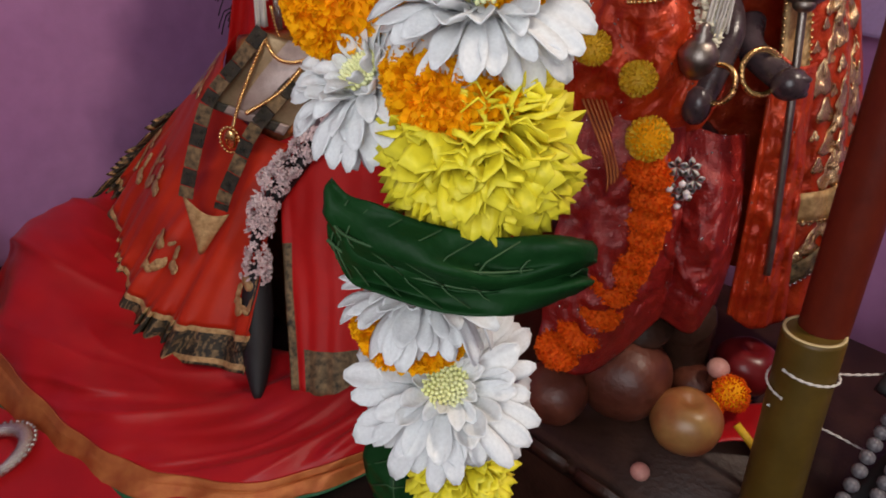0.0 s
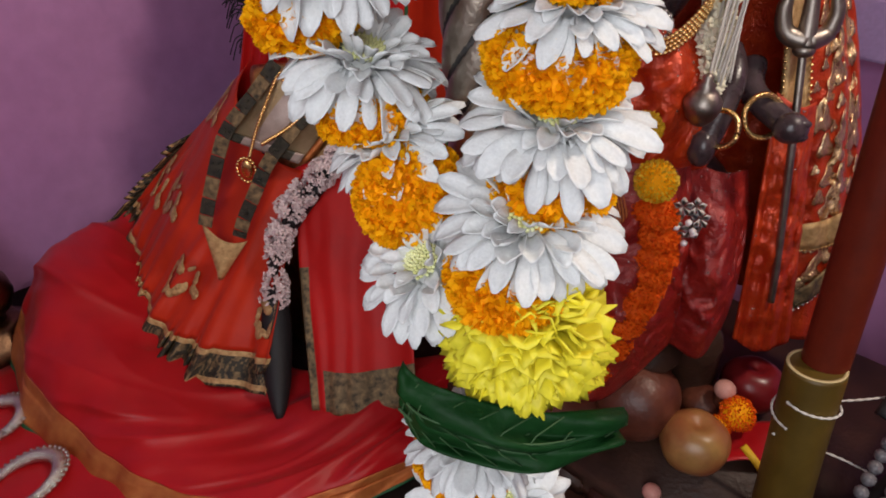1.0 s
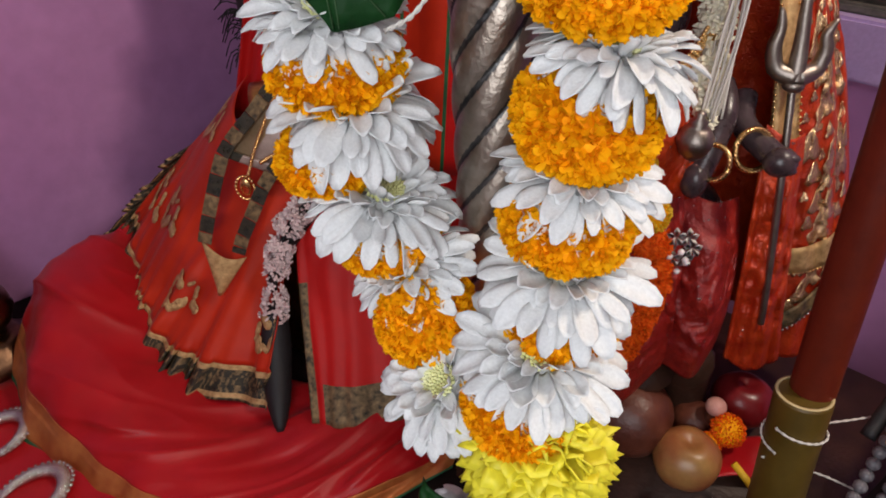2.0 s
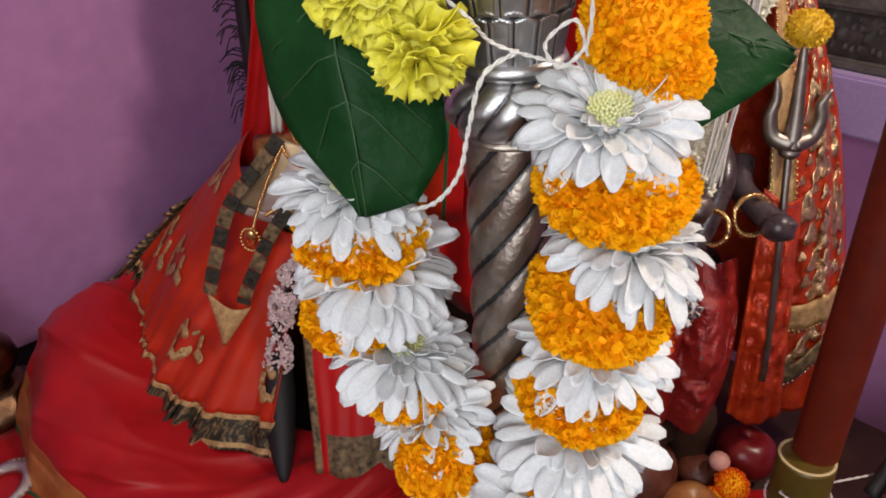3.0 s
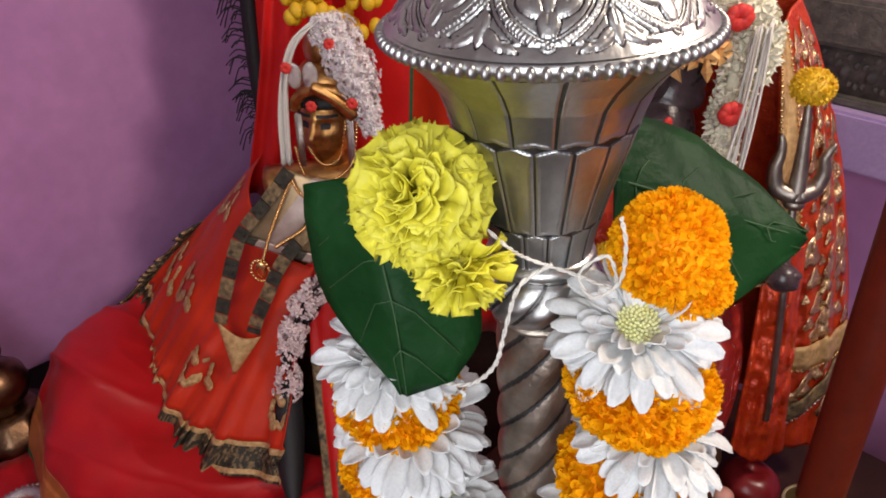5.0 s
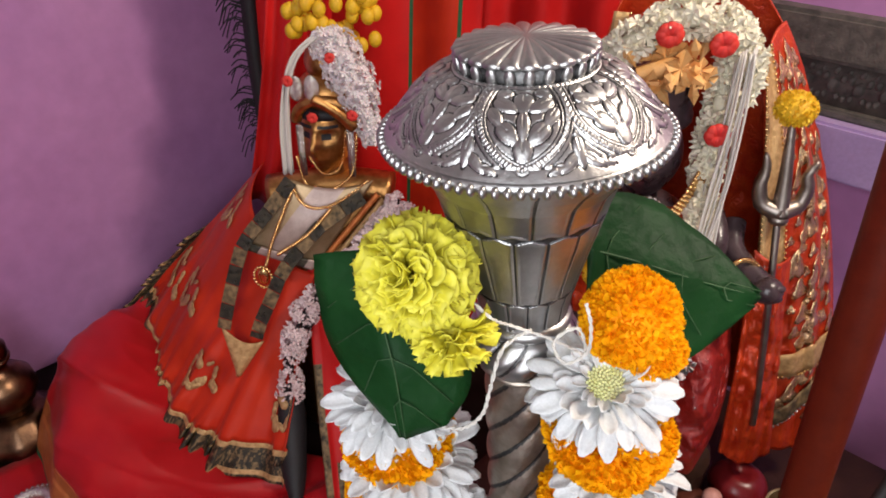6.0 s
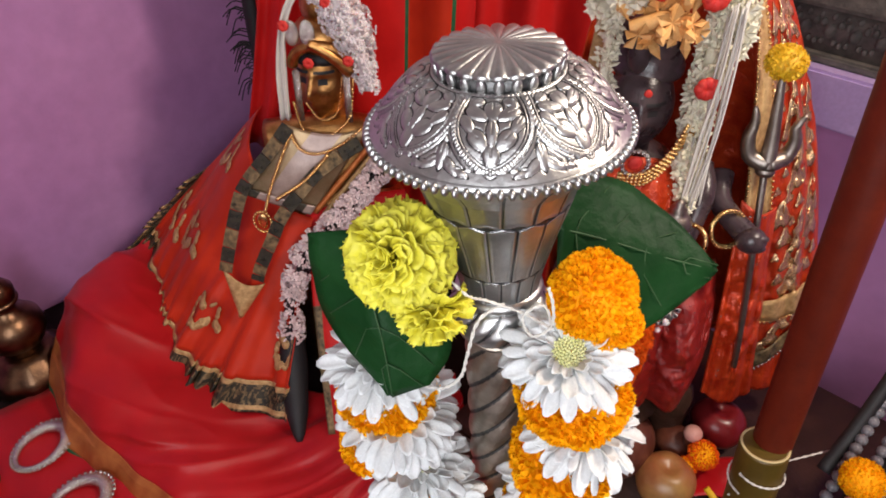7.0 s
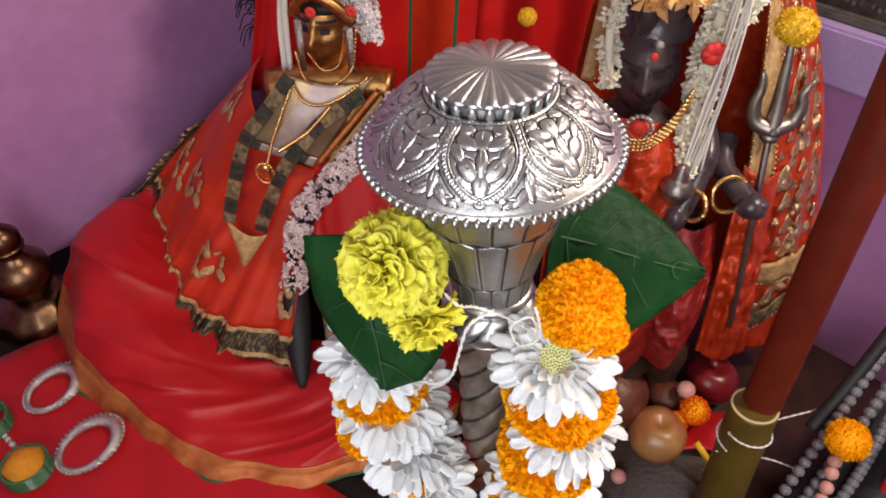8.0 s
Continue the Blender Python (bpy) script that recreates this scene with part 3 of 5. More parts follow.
def white_flower(parent, at, axis, radius, full=1.0, droop=0.45):
    """A white chrysanthemum: a pale green eye and five rings of petals over a white heart."""
    k = radius / 0.0185
    bm = bmesh.new()
    ball(bm, (0, 0, -0.001), 0.0036 * k, 12, 8, (1, 1, 0.6), mi=0)
    for i in range(90):
        a, r = i * 2.4, 0.0040 * k * math.sqrt(i / 90)
        bud(bm, (r * math.cos(a), r * math.sin(a), 0.0006 * k), (0.5 * math.cos(a) * r / (0.0040 * k), 0.5 * math.sin(a) * r / (0.0040 * k), 1), 0.0024 * k, 0.00055 * k)
    ball(bm, (0, 0, -0.005 * k), 0.003 * k, 10, 6, (1, 1, 1.4), mi=1)
    ball(bm, (0, 0, -0.004 * k), 0.0088 * k, 14, 8, (1, 1, 0.5), mi=2)
    fl = flower_core("white_flower", at, axis, bm, [GREENDISC, LEAF, WHITEPETAL], parent, "white chrysanthemum with a pale green eye")
    for n, elev, root, size, kind in ((14, 0.95, 0.0032, 0.58, WHITE_SHORT), (20, 0.6, 0.0050, 0.78, WHITE_SHORT), (24, 0.25, 0.0066, 0.64, WHITE_PETALS), (27, -droop * 0.6, 0.0074, 0.68, WHITE_PETALS), (25, -droop - 0.18, 0.0066, 0.66, WHITE_PETALS)):
        n = int(n * full)
        for i in range(n):
            put_petal(fl, RND.choice(kind), 2 * math.pi * (i + RND.uniform(-0.35, 0.35)) / n, elev + RND.uniform(-0.25, 0.22), root * k, size * k * RND.uniform(0.74, 1.06), RND.uniform(-0.35, 0.35), RND.uniform(-0.001, 0.001) * k)
    return fl


def marigold_bm(radius, flat=0.8, n=1900, down=-0.85):
    """A dense drum of small frilled florets with a lumpy outline."""
    bm = bmesh.new()
    ball(bm, (0, 0, 0), radius * 0.88, 20, 12, (1, 1, flat), mi=1)
    seed = Vector((RND.uniform(0, 50), RND.uniform(0, 50), 3.7))
    for i in range(n):
        z = 1 - (1 - down) * (i + 0.5) / n
        a = i * 2.39996 + RND.uniform(-0.15, 0.15)
        s = math.sqrt(max(0, 1 - z * z)) ** 0.8
        d = Vector((s * math.cos(a), s * math.sin(a), z))
        lump = 1 + 0.12 * noise.noise(d * 2.6 + seed)
        side = d.cross(Vector((0, 0, 1)) if abs(z) < 0.95 else Vector((1, 0, 0))).normalized()
        side = Matrix.Rotation(RND.uniform(-1.4, 1.4), 3, d) @ side
        up = side.cross(d)
        w, l = radius * RND.uniform(0.038, 0.066), radius * RND.uniform(0.13, 0.20)
        base = Vector((d.x, d.y, d.z * flat)) * radius * 0.80 * lump
        lean = up * RND.uniform(-0.6, 0.6) * l
        low = [bm.verts.new(base + side * w * 0.5 * t) for t in (-1, 1)]
        mid = [bm.verts.new(base + d * l * 0.6 + side * w * 0.95 * t + up * w * 0.35 * (abs(t) - 0.5) + lean * 0.4) for t in (-1, 0, 1)]
        top = [bm.verts.new(base + d * l * q + side * w * t + up * w * 0.6 * (abs(t) - 0.5) + lean) for t, q in ((-1.1, 0.86), (-0.45, 1.04), (0.1, 0.9), (0.6, 1.03), (1.1, 0.84))]
        bm.faces.new((low[0], low[1], mid[2], mid[1], mid[0]))
        bm.faces.new((mid[0], mid[1], top[2], top[1], top[0]))
        bm.faces.new((mid[1], mid[2], top[4], top[3], top[2]))
    return bm


def marigold(parent, at, axis, radius, flat=0.8, mats=None, label="orange ruffled marigold"):
    return flower_core("marigold", at, axis, marigold_bm(radius, flat), mats or [MARIGOLD, DEEPMARI], parent, label)


def shaggy_flower(parent, at, axis, radius, petals, n, material, down, label):
    """A shaggy yellow flower of many broad petals."""
    k = radius / 0.021
    bm = bmesh.new()
    ball(bm, (0, 0, 0), radius * 0.34, 14, 10, (1, 1, 0.8))
    fl = flower_core("yellow_flower", at, axis, bm, material, parent, label)
    for i in range(n):
        z = 1 - (1 - down) * (i + 0.5) / n
        put_petal(fl, RND.choice(petals), i * 2.39996 + RND.uniform(-0.2, 0.2), math.asin(z) + RND.uniform(-0.3, 0.3), radius * 0.32 * math.sqrt(1 - z * z), k * RND.uniform(0.85, 1.2), RND.uniform(-0.9, 0.9), radius * 0.32 * z)
    return fl


def strand(parent, name, points, r, n=60, material=None):
    bm = bmesh.new()
    line = smooth_line(points, n)
    for ph in (0, math.pi):
        wound = []
        for i, p in enumerate(line):
            d = (line[min(i + 1, n - 1)] - line[max(i - 1, 0)]).normalized()
            s = d.cross(Vector((0.2, 0.9, 0.3))).normalized()
            t = s.cross(d)
            wound.append(p + r * 0.42 * (math.cos(i * 0.9 + ph) * s + math.sin(i * 0.9 + ph) * t))
        tube(bm, wound, r * 0.5, 6)
    return part(name, bm, material or THREAD, parent)


def leaf(parent, name, rows, nu=14, nv=10, label="", ripple=0.0):
    """A leaf from a midrib and its two edges; each a soft line."""
    left, rib, right = (smooth_line(r, nu + 1) for r in rows)
    bm = bmesh.new()
    def fn(u, v):
        i = round(u * nu)
        p = left[i].lerp(rib[i], v * 2) if v < 0.5 else rib[i].lerp(right[i], v * 2 - 1)
        w = 0.0006 * math.sin(u * 22 + 7 * abs(v - 0.5)) + ripple * noise.noise(Vector((u * 5, v * 2.5, rib[0].z * 90)))
        return p + Vector((0, -w, w))
    sheet(bm, fn, nu, nv, 0.0005)
    ob = part(name, bm, LEAF, parent, label)
    bm = bmesh.new()
    off = Vector((0, -0.0005, 0.0004))
    tube(bm, [p + off for p in rib], lambda s: 0.0005 * (1 - s * 0.7), 6)
    for i in range(2, nu - 2, 3):
        for edge in (left, right):
            a, b = rib[i], rib[min(i + 3, nu)].lerp(edge[min(i + 3, nu)], 0.85)
            tube(bm, [a + off, a.lerp(rib[i + 1].lerp(edge[i + 1], 0.5), 0.5) + off * 1.3, b + off], 0.00022, 5)
    part("leaf_vein", bm, RIB, ob)
    return ob


garland = thing("flower_garland", (0.005, 0.16, 0.37), "garland of white chrysanthemums, marigolds and leaves on the mace", "garland")
UP = (0.0, -0.35, 1.0)
shaggy_flower(garland, (-0.039, 0.187, 0.675), (-0.35, -0.75, 0.55), 0.0215, PALE_PETALS, 330, PALEYELLOW, -0.35, "pale lemon yellow ruffled flower")
shaggy_flower(garland, (-0.029, 0.181, 0.660), (0.2, -0.8, -0.5), 0.0158, PALE_PETALS, 90, PALEYELLOW, -0.2, "pale lemon yellow ruffled flower")
marigold(garland, (0.021, 0.184, 0.665), (0.25, -0.9, 0.3), 0.0148)
marigold(garland, (0.029, 0.182, 0.654), (0.4, -0.8, -0.4), 0.0095)
for at, r, axis, droop in (
    ((0.015, 0.177, 0.646), 0.0212, (-0.1, -0.55, 1), 0.40), ((0.024, 0.173, 0.615), 0.0212, (0.25, -0.2, 1), 0.5), ((0.018, 0.169, 0.585), 0.0212, UP, 0.45),
    ((0.017, 0.166, 0.558), 0.0240, UP, 0.5), ((0.012, 0.158, 0.534), 0.0250, (0.0, -0.5, 1), 0.85), ((0.001, 0.152, 0.461), 0.0225, (0, 0, 1), 0.8),
    ((0.008, 0.153, 0.426), 0.0280, (0.05, -0.8, 0.75), 0.45),
    ((-0.050, 0.199, 0.614), 0.0225, UP, 0.5), ((-0.043, 0.194, 0.592), 0.0255, UP, 0.5), ((-0.035, 0.191, 0.564), 0.0235, (0.2, -0.3, 1), 0.5),
    ((-0.028, 0.185, 0.543), 0.0205, (-0.5, -0.4, 0.8), 0.3), ((-0.016, 0.167, 0.512), 0.0225, (-0.5, -0.6, 0.8), 0.3)):
    white_flower(garland, at, axis, r, 1.0, droop)
for at, r, axis, flat in (
    ((0.018, 0.175, 0.631), 0.0205, (0, -0.2, 1), 0.55), ((0.018, 0.171, 0.600), 0.0200, (0, -0.4, 1), 0.72), ((0.016, 0.168, 0.573), 0.0195, (0, -0.2, 1), 0.6),
    ((0.017, 0.167, 0.540), 0.0175, (0, -0.2, 1), 0.7), ((0.008, 0.156, 0.517), 0.0190, (0, -0.3, 1), 0.6), ((-0.002, 0.154, 0.449), 0.0180, (0, -0.2, 1), 0.42),
    ((-0.048, 0.199, 0.601), 0.0215, (0, -0.2, 1), 0.48), ((-0.050, 0.195, 0.577), 0.0190, (-0.3, -0.2, 1), 0.6), ((-0.035, 0.192, 0.551), 0.0180, (0, -0.2, 1), 0.65),
    ((-0.021, 0.178, 0.529), 0.0180, (0.35, -0.9, -0.2), 0.8)):
    marigold(garland, (at[0], at[1], at[2] - 0.0012), axis, r * 0.97, flat * 0.86)
shaggy_flower(garland, (0.013, 0.156, 0.499), (0, -0.1, 1), 0.0300, YELLOW_PETALS, 380, YELLOWPETAL, -0.7, "bright lemon yellow shaggy flower")
shaggy_flower(garland, (0.014, 0.157, 0.388), (0, -0.3, 1), 0.0220, YELLOW_PETALS, 90, YELLOWPETAL, -0.5, "bright lemon yellow shaggy flower")
leaf(garland, "leaf", ([(-0.073, 0.207, 0.667), (-0.072, 0.203, 0.652), (-0.066, 0.196, 0.634), (-0.045, 0.183, 0.614)],
     [(-0.052, 0.204, 0.672), (-0.050, 0.192, 0.655), (-0.046, 0.186, 0.638), (-0.043, 0.182, 0.614)],
     [(-0.024, 0.200, 0.660), (-0.024, 0.196, 0.645), (-0.023, 0.190, 0.630), (-0.030, 0.186, 0.617)]), label="broad dark green folded leaf")
leaf(garland, "leaf", ([(0.010, 0.222, 0.682), (0.030, 0.236, 0.676), (0.050, 0.235, 0.665), (0.072, 0.220, 0.650)],
     [(0.012, 0.214, 0.668), (0.030, 0.216, 0.662), (0.050, 0.217, 0.655), (0.072, 0.219, 0.648)],
     [(0.012, 0.198, 0.646), (0.024, 0.196, 0.636), (0.040, 0.198, 0.633), (0.070, 0.217, 0.645)]), label="broad dark green folded leaf")
for k, dz in enumerate((0.0, -0.007)):
    leaf(garland, "leaf", ([(-0.020, 0.144, 0.495 + dz), (-0.012, 0.138, 0.493 + dz), (0.015, 0.134, 0.489 + dz), (0.041, 0.142, 0.484 + dz)],
         [(-0.021, 0.141, 0.487 + dz), (-0.012, 0.133 + 0.003 * k, 0.485 + dz), (0.015, 0.130 + 0.003 * k, 0.481 + dz), (0.042, 0.140, 0.480 + dz)],
         [(-0.019, 0.143, 0.480 + dz), (-0.012, 0.136, 0.477 + dz), (0.016, 0.133, 0.473 + dz), (0.037, 0.142, 0.475 + dz)]), label="rolled dark green leaf", nu=30, nv=16, ripple=0.006)
leaf(garland, "leaf", ([(-0.014, 0.175, 0.392), (-0.020, 0.165, 0.380), (-0.016, 0.160, 0.365)], [(-0.004, 0.170, 0.394), (-0.008, 0.155, 0.380), (-0.006, 0.152, 0.364)], [(0.008, 0.175, 0.390), (0.004, 0.165, 0.378), (0.004, 0.160, 0.364)]), label="small dark green leaf")
strand(garland, "thread", [(-0.030, 0.190, 0.672), (-0.019, 0.180, 0.667), (-0.012, 0.186, 0.659), (0.000, 0.184, 0.656), (0.008, 0.178, 0.656)], 0.0006)
strand(garland, "thread", [(-0.006, 0.187, 0.657), (-0.014, 0.184, 0.652), (-0.017, 0.181, 0.640), (-0.019, 0.181, 0.628), (-0.025, 0.184, 0.618), (-0.033, 0.190, 0.612)], 0.0008)
strand(garland, "thread", [(0.004, 0.166, 0.683), (0.006, 0.166, 0.676), (0.007, 0.170, 0.664), (0.002, 0.172, 0.658), (-0.001, 0.176, 0.662), (0.005, 0.176, 0.667), (0.008, 0.174, 0.660)], 0.0006)
strand(garland, "thread", [(0.014, 0.182, 0.645), (0.019, 0.180, 0.60), (0.017, 0.170, 0.55), (0.008, 0.160, 0.48), (0.006, 0.157, 0.42), (0.014, 0.158, 0.38)], 0.0008)
strand(garland, "thread", [(-0.05, 0.203, 0.63), (-0.047, 0.202, 0.60), (-0.04, 0.197, 0.57), (-0.022, 0.185, 0.535), (-0.012, 0.178, 0.49), (0.006, 0.160, 0.47)], 0.0008)

# ---- the seated statue and its clothes ----


def face_of(bm, at, size, turn):
    """A plain modelled head: brow, sockets, nose, lips and chin pushed out of a ball."""
    vs = ball(bm, (0, 0, 0), 1.0, 64, 48)
    for v in vs:
        p = v.co.copy()
        if p.y < 0:
            def lump(x, z, w, h):
                return math.exp(-((p.x - x) / w) ** 2 - ((p.z - z) / h) ** 2)
            out = 0.30 * lump(0, -0.10, 0.13, 0.20) + 0.10 * lump(0, 0.14, 0.10, 0.25) - 0.13 * lump(0.36, 0.14, 0.20, 0.11) - 0.13 * lump(-0.36, 0.14, 0.20, 0.11)
            out += 0.07 * lump(0.36, 0.13, 0.13, 0.05) + 0.07 * lump(-0.36, 0.13, 0.13, 0.05) + 0.06 * lump(0.34, 0.33, 0.28, 0.06) + 0.06 * lump(-0.34, 0.33, 0.28, 0.06)
            out += 0.10 * lump(0, -0.40, 0.20, 0.06) - 0.05 * lump(0, -0.47, 0.25, 0.025) + 0.10 * lump(0, -0.53, 0.17, 0.06) + 0.12 * lump(0, -0.78, 0.22, 0.14)
            v.co.y -= out
        v.co.x *= 1 - 0.22 * max(0, -p.z) ** 1.5
    for f in {f for v in vs for f in v.link_faces}:
        c = f.calc_center_median()
        if c.y < 0 and ((abs(c.x) - 0.34) / 0.19) ** 2 + ((c.z - 0.13) / 0.065) ** 2 < 1 or c.y < 0 and ((abs(c.x) - 0.36) / 0.30) ** 2 + ((c.z - 0.34) / 0.05) ** 2 < 1:
            f.material_index = 1
    bmesh.ops.transform(bm, matrix=Matrix.Translation(at) @ turn @ Matrix.Diagonal((*size, 1)), verts=vs)


def statue(name, balls, tubes, material, label, head):
    bm = bmesh.new()
    face_of(bm, *head)
    for at, r, squash in balls:
        ball(bm, at, r, 28, 20, squash)
    for pts, r in tubes:
        tube(bm, smooth_line(pts, 16), r, 16)
    return solid(name, bm, [material, BLACK], label, "statue")


HX, HY, HZ = -0.235, 0.985, 0.378
bm = bmesh.new()
face_of(bm, (HX - 0.004, HY, HZ - 0.008), (0.046, 0.052, 0.068), Matrix.Rotation(-0.22, 4, "Z"))
for at, r, squash in (((HX, HY + 0.01, 0.20), 0.10, (1.0, 0.7, 1.0)), ((HX, HY, 0.10), 0.11, (1.1, 0.9, 1.2)), ((HX, HY - 0.01, HZ + 0.06), 0.045, (0.95, 1.0, 0.7)), ((HX, HY - 0.005, HZ + 0.1), 0.032, (0.95, 1.0, 1.0))):
    ball(bm, at, r, 28, 20, squash)
for pts, r in (([(HX, HY, HZ - 0.03), (HX, HY - 0.005, HZ - 0.12)], 0.030), ([(HX - 0.10, HY - 0.02, 0.27), (HX, HY - 0.015, 0.285), (HX + 0.09, HY - 0.02, 0.28)], 0.030), ([(-0.24, 0.985, 0.06), (-0.24, 0.96, GROUND)], 0.10)):
    tube(bm, smooth_line(pts, 16), r, 20)
solid("seated_statue", bm, [BRASS, BLACK], "brass statue of a seated figure wrapped in red silk", "statue")


def skirt_bezier(top, mid, low, amp, waves, power=1.2, crumple=0.0):
    t, m, l = (smooth_line(c, 161) for c in (top, mid, low))
    def fn(u, v):
        i = min(int(u * 160), 159)
        f = u * 160 - i
        a, b, c = (q[i].lerp(q[i + 1], f) for q in (t, m, l))
        p = a * (1 - v) ** 2 + b * 2 * v * (1 - v) + c * v * v
        w = amp * v ** power * (math.sin(waves * u * 6.283 + 2 * math.sin(u * 9)) + 0.4 * math.sin(waves * 2.3 * u * 6.283 + 1))
        q = noise.noise(Vector((u * 7, v * 4, 3.1))) * amp * 1.2
        if crumple:
            n = Vector((p.x * 26, p.y * 26, p.z * 26))
            q += crumple * (0.5 - abs(noise.noise(n)) * 2 + 0.6 * (0.5 - abs(noise.noise(n * 2.3)) * 2))
        return p + Vector((-0.35, -0.8, 0.45)) * (w + q * (1 - (2 * v - 1) ** 2))
    return fn


robe = thing("red_silk_skirt", (-0.45, 0.7, GROUND), "crimson silk skirt with a copper brocade border spread over the platform", "skirt")
under = skirt_bezier([(-0.60, 1.06, -0.01), (-0.53, 0.98, -0.06), (-0.45, 0.88, -0.10), (-0.34, 0.80, -0.11), (-0.22, 0.78, -0.12), (-0.10, 0.82, -0.12), (-0.03, 0.84, -0.12)],
                     [(-0.73, 0.92, 0.09), (-0.66, 0.80, 0.03), (-0.52, 0.64, -0.03), (-0.36, 0.58, -0.075), (-0.22, 0.58, -0.09), (-0.08, 0.66, -0.1), (0.0, 0.72, -0.11)],
                     [(-0.745, 0.80, GROUND), (-0.66, 0.68, GROUND), (-0.53, 0.585, GROUND), (-0.40, 0.535, GROUND), (-0.25, 0.52, GROUND), (-0.12, 0.58, GROUND), (-0.02, 0.66, GROUND)], 0.007, 5)
under_plain = under
def under(u, v):
    p = under_plain(u, v)
    k = math.sin(math.pi * min(1, v * 1.15)) ** 0.7 if v < 0.86 else 0.25
    r = noise.noise(Vector((u * 3.6 + v * 0.9, v * 1.3 - u * 1.2, 1.7)))
    a = noise.noise(Vector((u * 8 + v * 5.0, v * 1.4, 5.2)))
    b = noise.noise(Vector((u * 17 + v * 9.0, v * 2.2 - u * 3, 8.1)))
    ridge = (1 - min(1, 2.2 * abs(a))) ** 2
    return p + Vector((-0.25, -0.5, 0.8)) * k * (0.055 * r + 0.024 * a + 0.010 * ridge + 0.006 * b)

for name, v0, v1, material, label in (("skirt_cloth", 0.0, 0.80, CRIMSON, ""), ("brocade_border", 0.80, 0.975, COPPERZARI, "copper gold brocade border"), ("green_edging", 0.975, 1.0, GREENTRIM, "thin green edging")):
    bm = bmesh.new()
    sheet(bm, lambda u, v: under(u, v0 + (v1 - v0) * v), 260, max(3, int(110 * (v1 - v0))), 0.0015)
    part(name, bm, material, robe, label)


def motif(bm, fn, u, v, su, sv, lift=0.0012):
    """A woven paisley lying on a cloth."""
    for k in range(11):
        ang0 = k * 0.62
        du, dv, r = (0.25 + 0.09 * k) * math.cos(ang0), (0.25 + 0.10 * k) * math.sin(ang0), 0.50 + 0.20 * math.sin(k * 2.1)
        def leafy(a, b):
            ang = 2 * math.pi * a
            rad = b * r * (0.70 + 0.30 * math.cos(2 * ang + du * 5))
            uu, vv = u + su * (du + rad * 0.6 * math.cos(ang)), v + sv * (dv + rad * 0.8 * math.sin(ang))
            uu, vv = min(max(uu, 0.002), 0.998), min(max(vv, 0.002), 0.998)
            p, q = fn(uu, vv), fn(min(uu + 0.01, 1), vv) - fn(max(uu - 0.01, 0), vv)
            n = q.cross(fn(uu, min(vv + 0.01, 1)) - fn(uu, max(vv - 0.01, 0))).normalized()
            if n.y > 0:
                n = -n
            return p + n * lift
        sheet(bm, leafy, 14, 2, 0.0006)


shawl = thing("orange_silk_sari", (-0.45, 0.85, 0.05), "orange-red silk sari with pleated gold brocade hem over the statue", "sari")
over = skirt_bezier([(-0.365, 1.04, 0.285), (-0.372, 1.0, 0.27), (-0.365, 0.955, 0.245), (-0.335, 0.92, 0.195), (-0.295, 0.90, 0.178), (-0.262, 0.892, 0.170)],
                    [(-0.49, 1.07, 0.14), (-0.52, 1.0, 0.09), (-0.48, 0.92, 0.06), (-0.42, 0.86, 0.04), (-0.35, 0.825, 0.03), (-0.285, 0.815, 0.03)],
                    [(-0.655, 1.03, -0.02), (-0.612, 0.935, -0.055), (-0.565, 0.86, -0.075), (-0.523, 0.779, -0.09), (-0.43, 0.735, -0.10), (-0.297, 0.70, -0.092)], 0.009, 6, 2.0)
def over_pleat(u, v):
    p = over(u, v)
    k = max(0, (v - 0.78) / 0.22)
    s = u * 13 + 1.1 * math.sin(u * 17) + 0.3 * k
    saw = (s - math.floor(s))
    return p + Vector((-0.30, -0.6, 0.55)) * (0.034 * k * (saw - 0.5)) + Vector((0, 0, -0.012 * k * saw * (1 + 0.6 * math.sin(u * 41))))
bm = bmesh.new()
sheet(bm, lambda u, v: over_pleat(u, v * 0.84), 220, 36, 0.0012)
part("sari_cloth", bm, ORANGE_RED, shawl)
bm = bmesh.new()
def hem_pick(u, v):
    q = math.sin(u * 420 + 9 * noise.noise(Vector((u * 30, v * 3, 0)))) + 2.2 * noise.noise(Vector((u * 55, v * 6, 4)))
    if v < 0.12 or 0.80 < v < 0.9:
        return 1
    return 0 if q > 0.25 else 2
sheet(bm, lambda u, v: over_pleat(u, 0.84 + v * 0.16), 420, 14, 0.0012, hem_pick)
part("pleated_hem", bm, [DULLZARI, ZARI, DARKZARI], shawl, "pleated dull gold brocade hem")
bm = bmesh.new()
for u, v in ((0.30, 0.52), (0.20, 0.15), (0.12, 0.62), (0.60, 0.66), (0.97, 0.7)):
    motif(bm, over_pleat, u, v, 0.075, 0.085, 0.005)
tagged(part("woven_motif", bm, ZARI, shawl, "gold woven paisley"), kind="stuff")
bm = bmesh.new()
def side_ruffle(u, v):
    q = 0.42 + 0.50 * u
    s = u * 9 + 0.8 * math.sin(u * 11)
    saw = s - math.floor(s)
    return over_pleat(0.0, q) + Vector((-0.040, -0.012, -0.026)) * v + Vector((-0.2, -0.7, 0.5)) * 0.030 * v * (saw - 0.4)
sheet(bm, side_ruffle, 150, 10, 0.0012, lambda u, v: hem_pick(u * 0.35, v))
part("pleated_hem", bm, [DULLZARI, ZARI, DARKZARI], shawl, "pleated dull gold brocade hem")
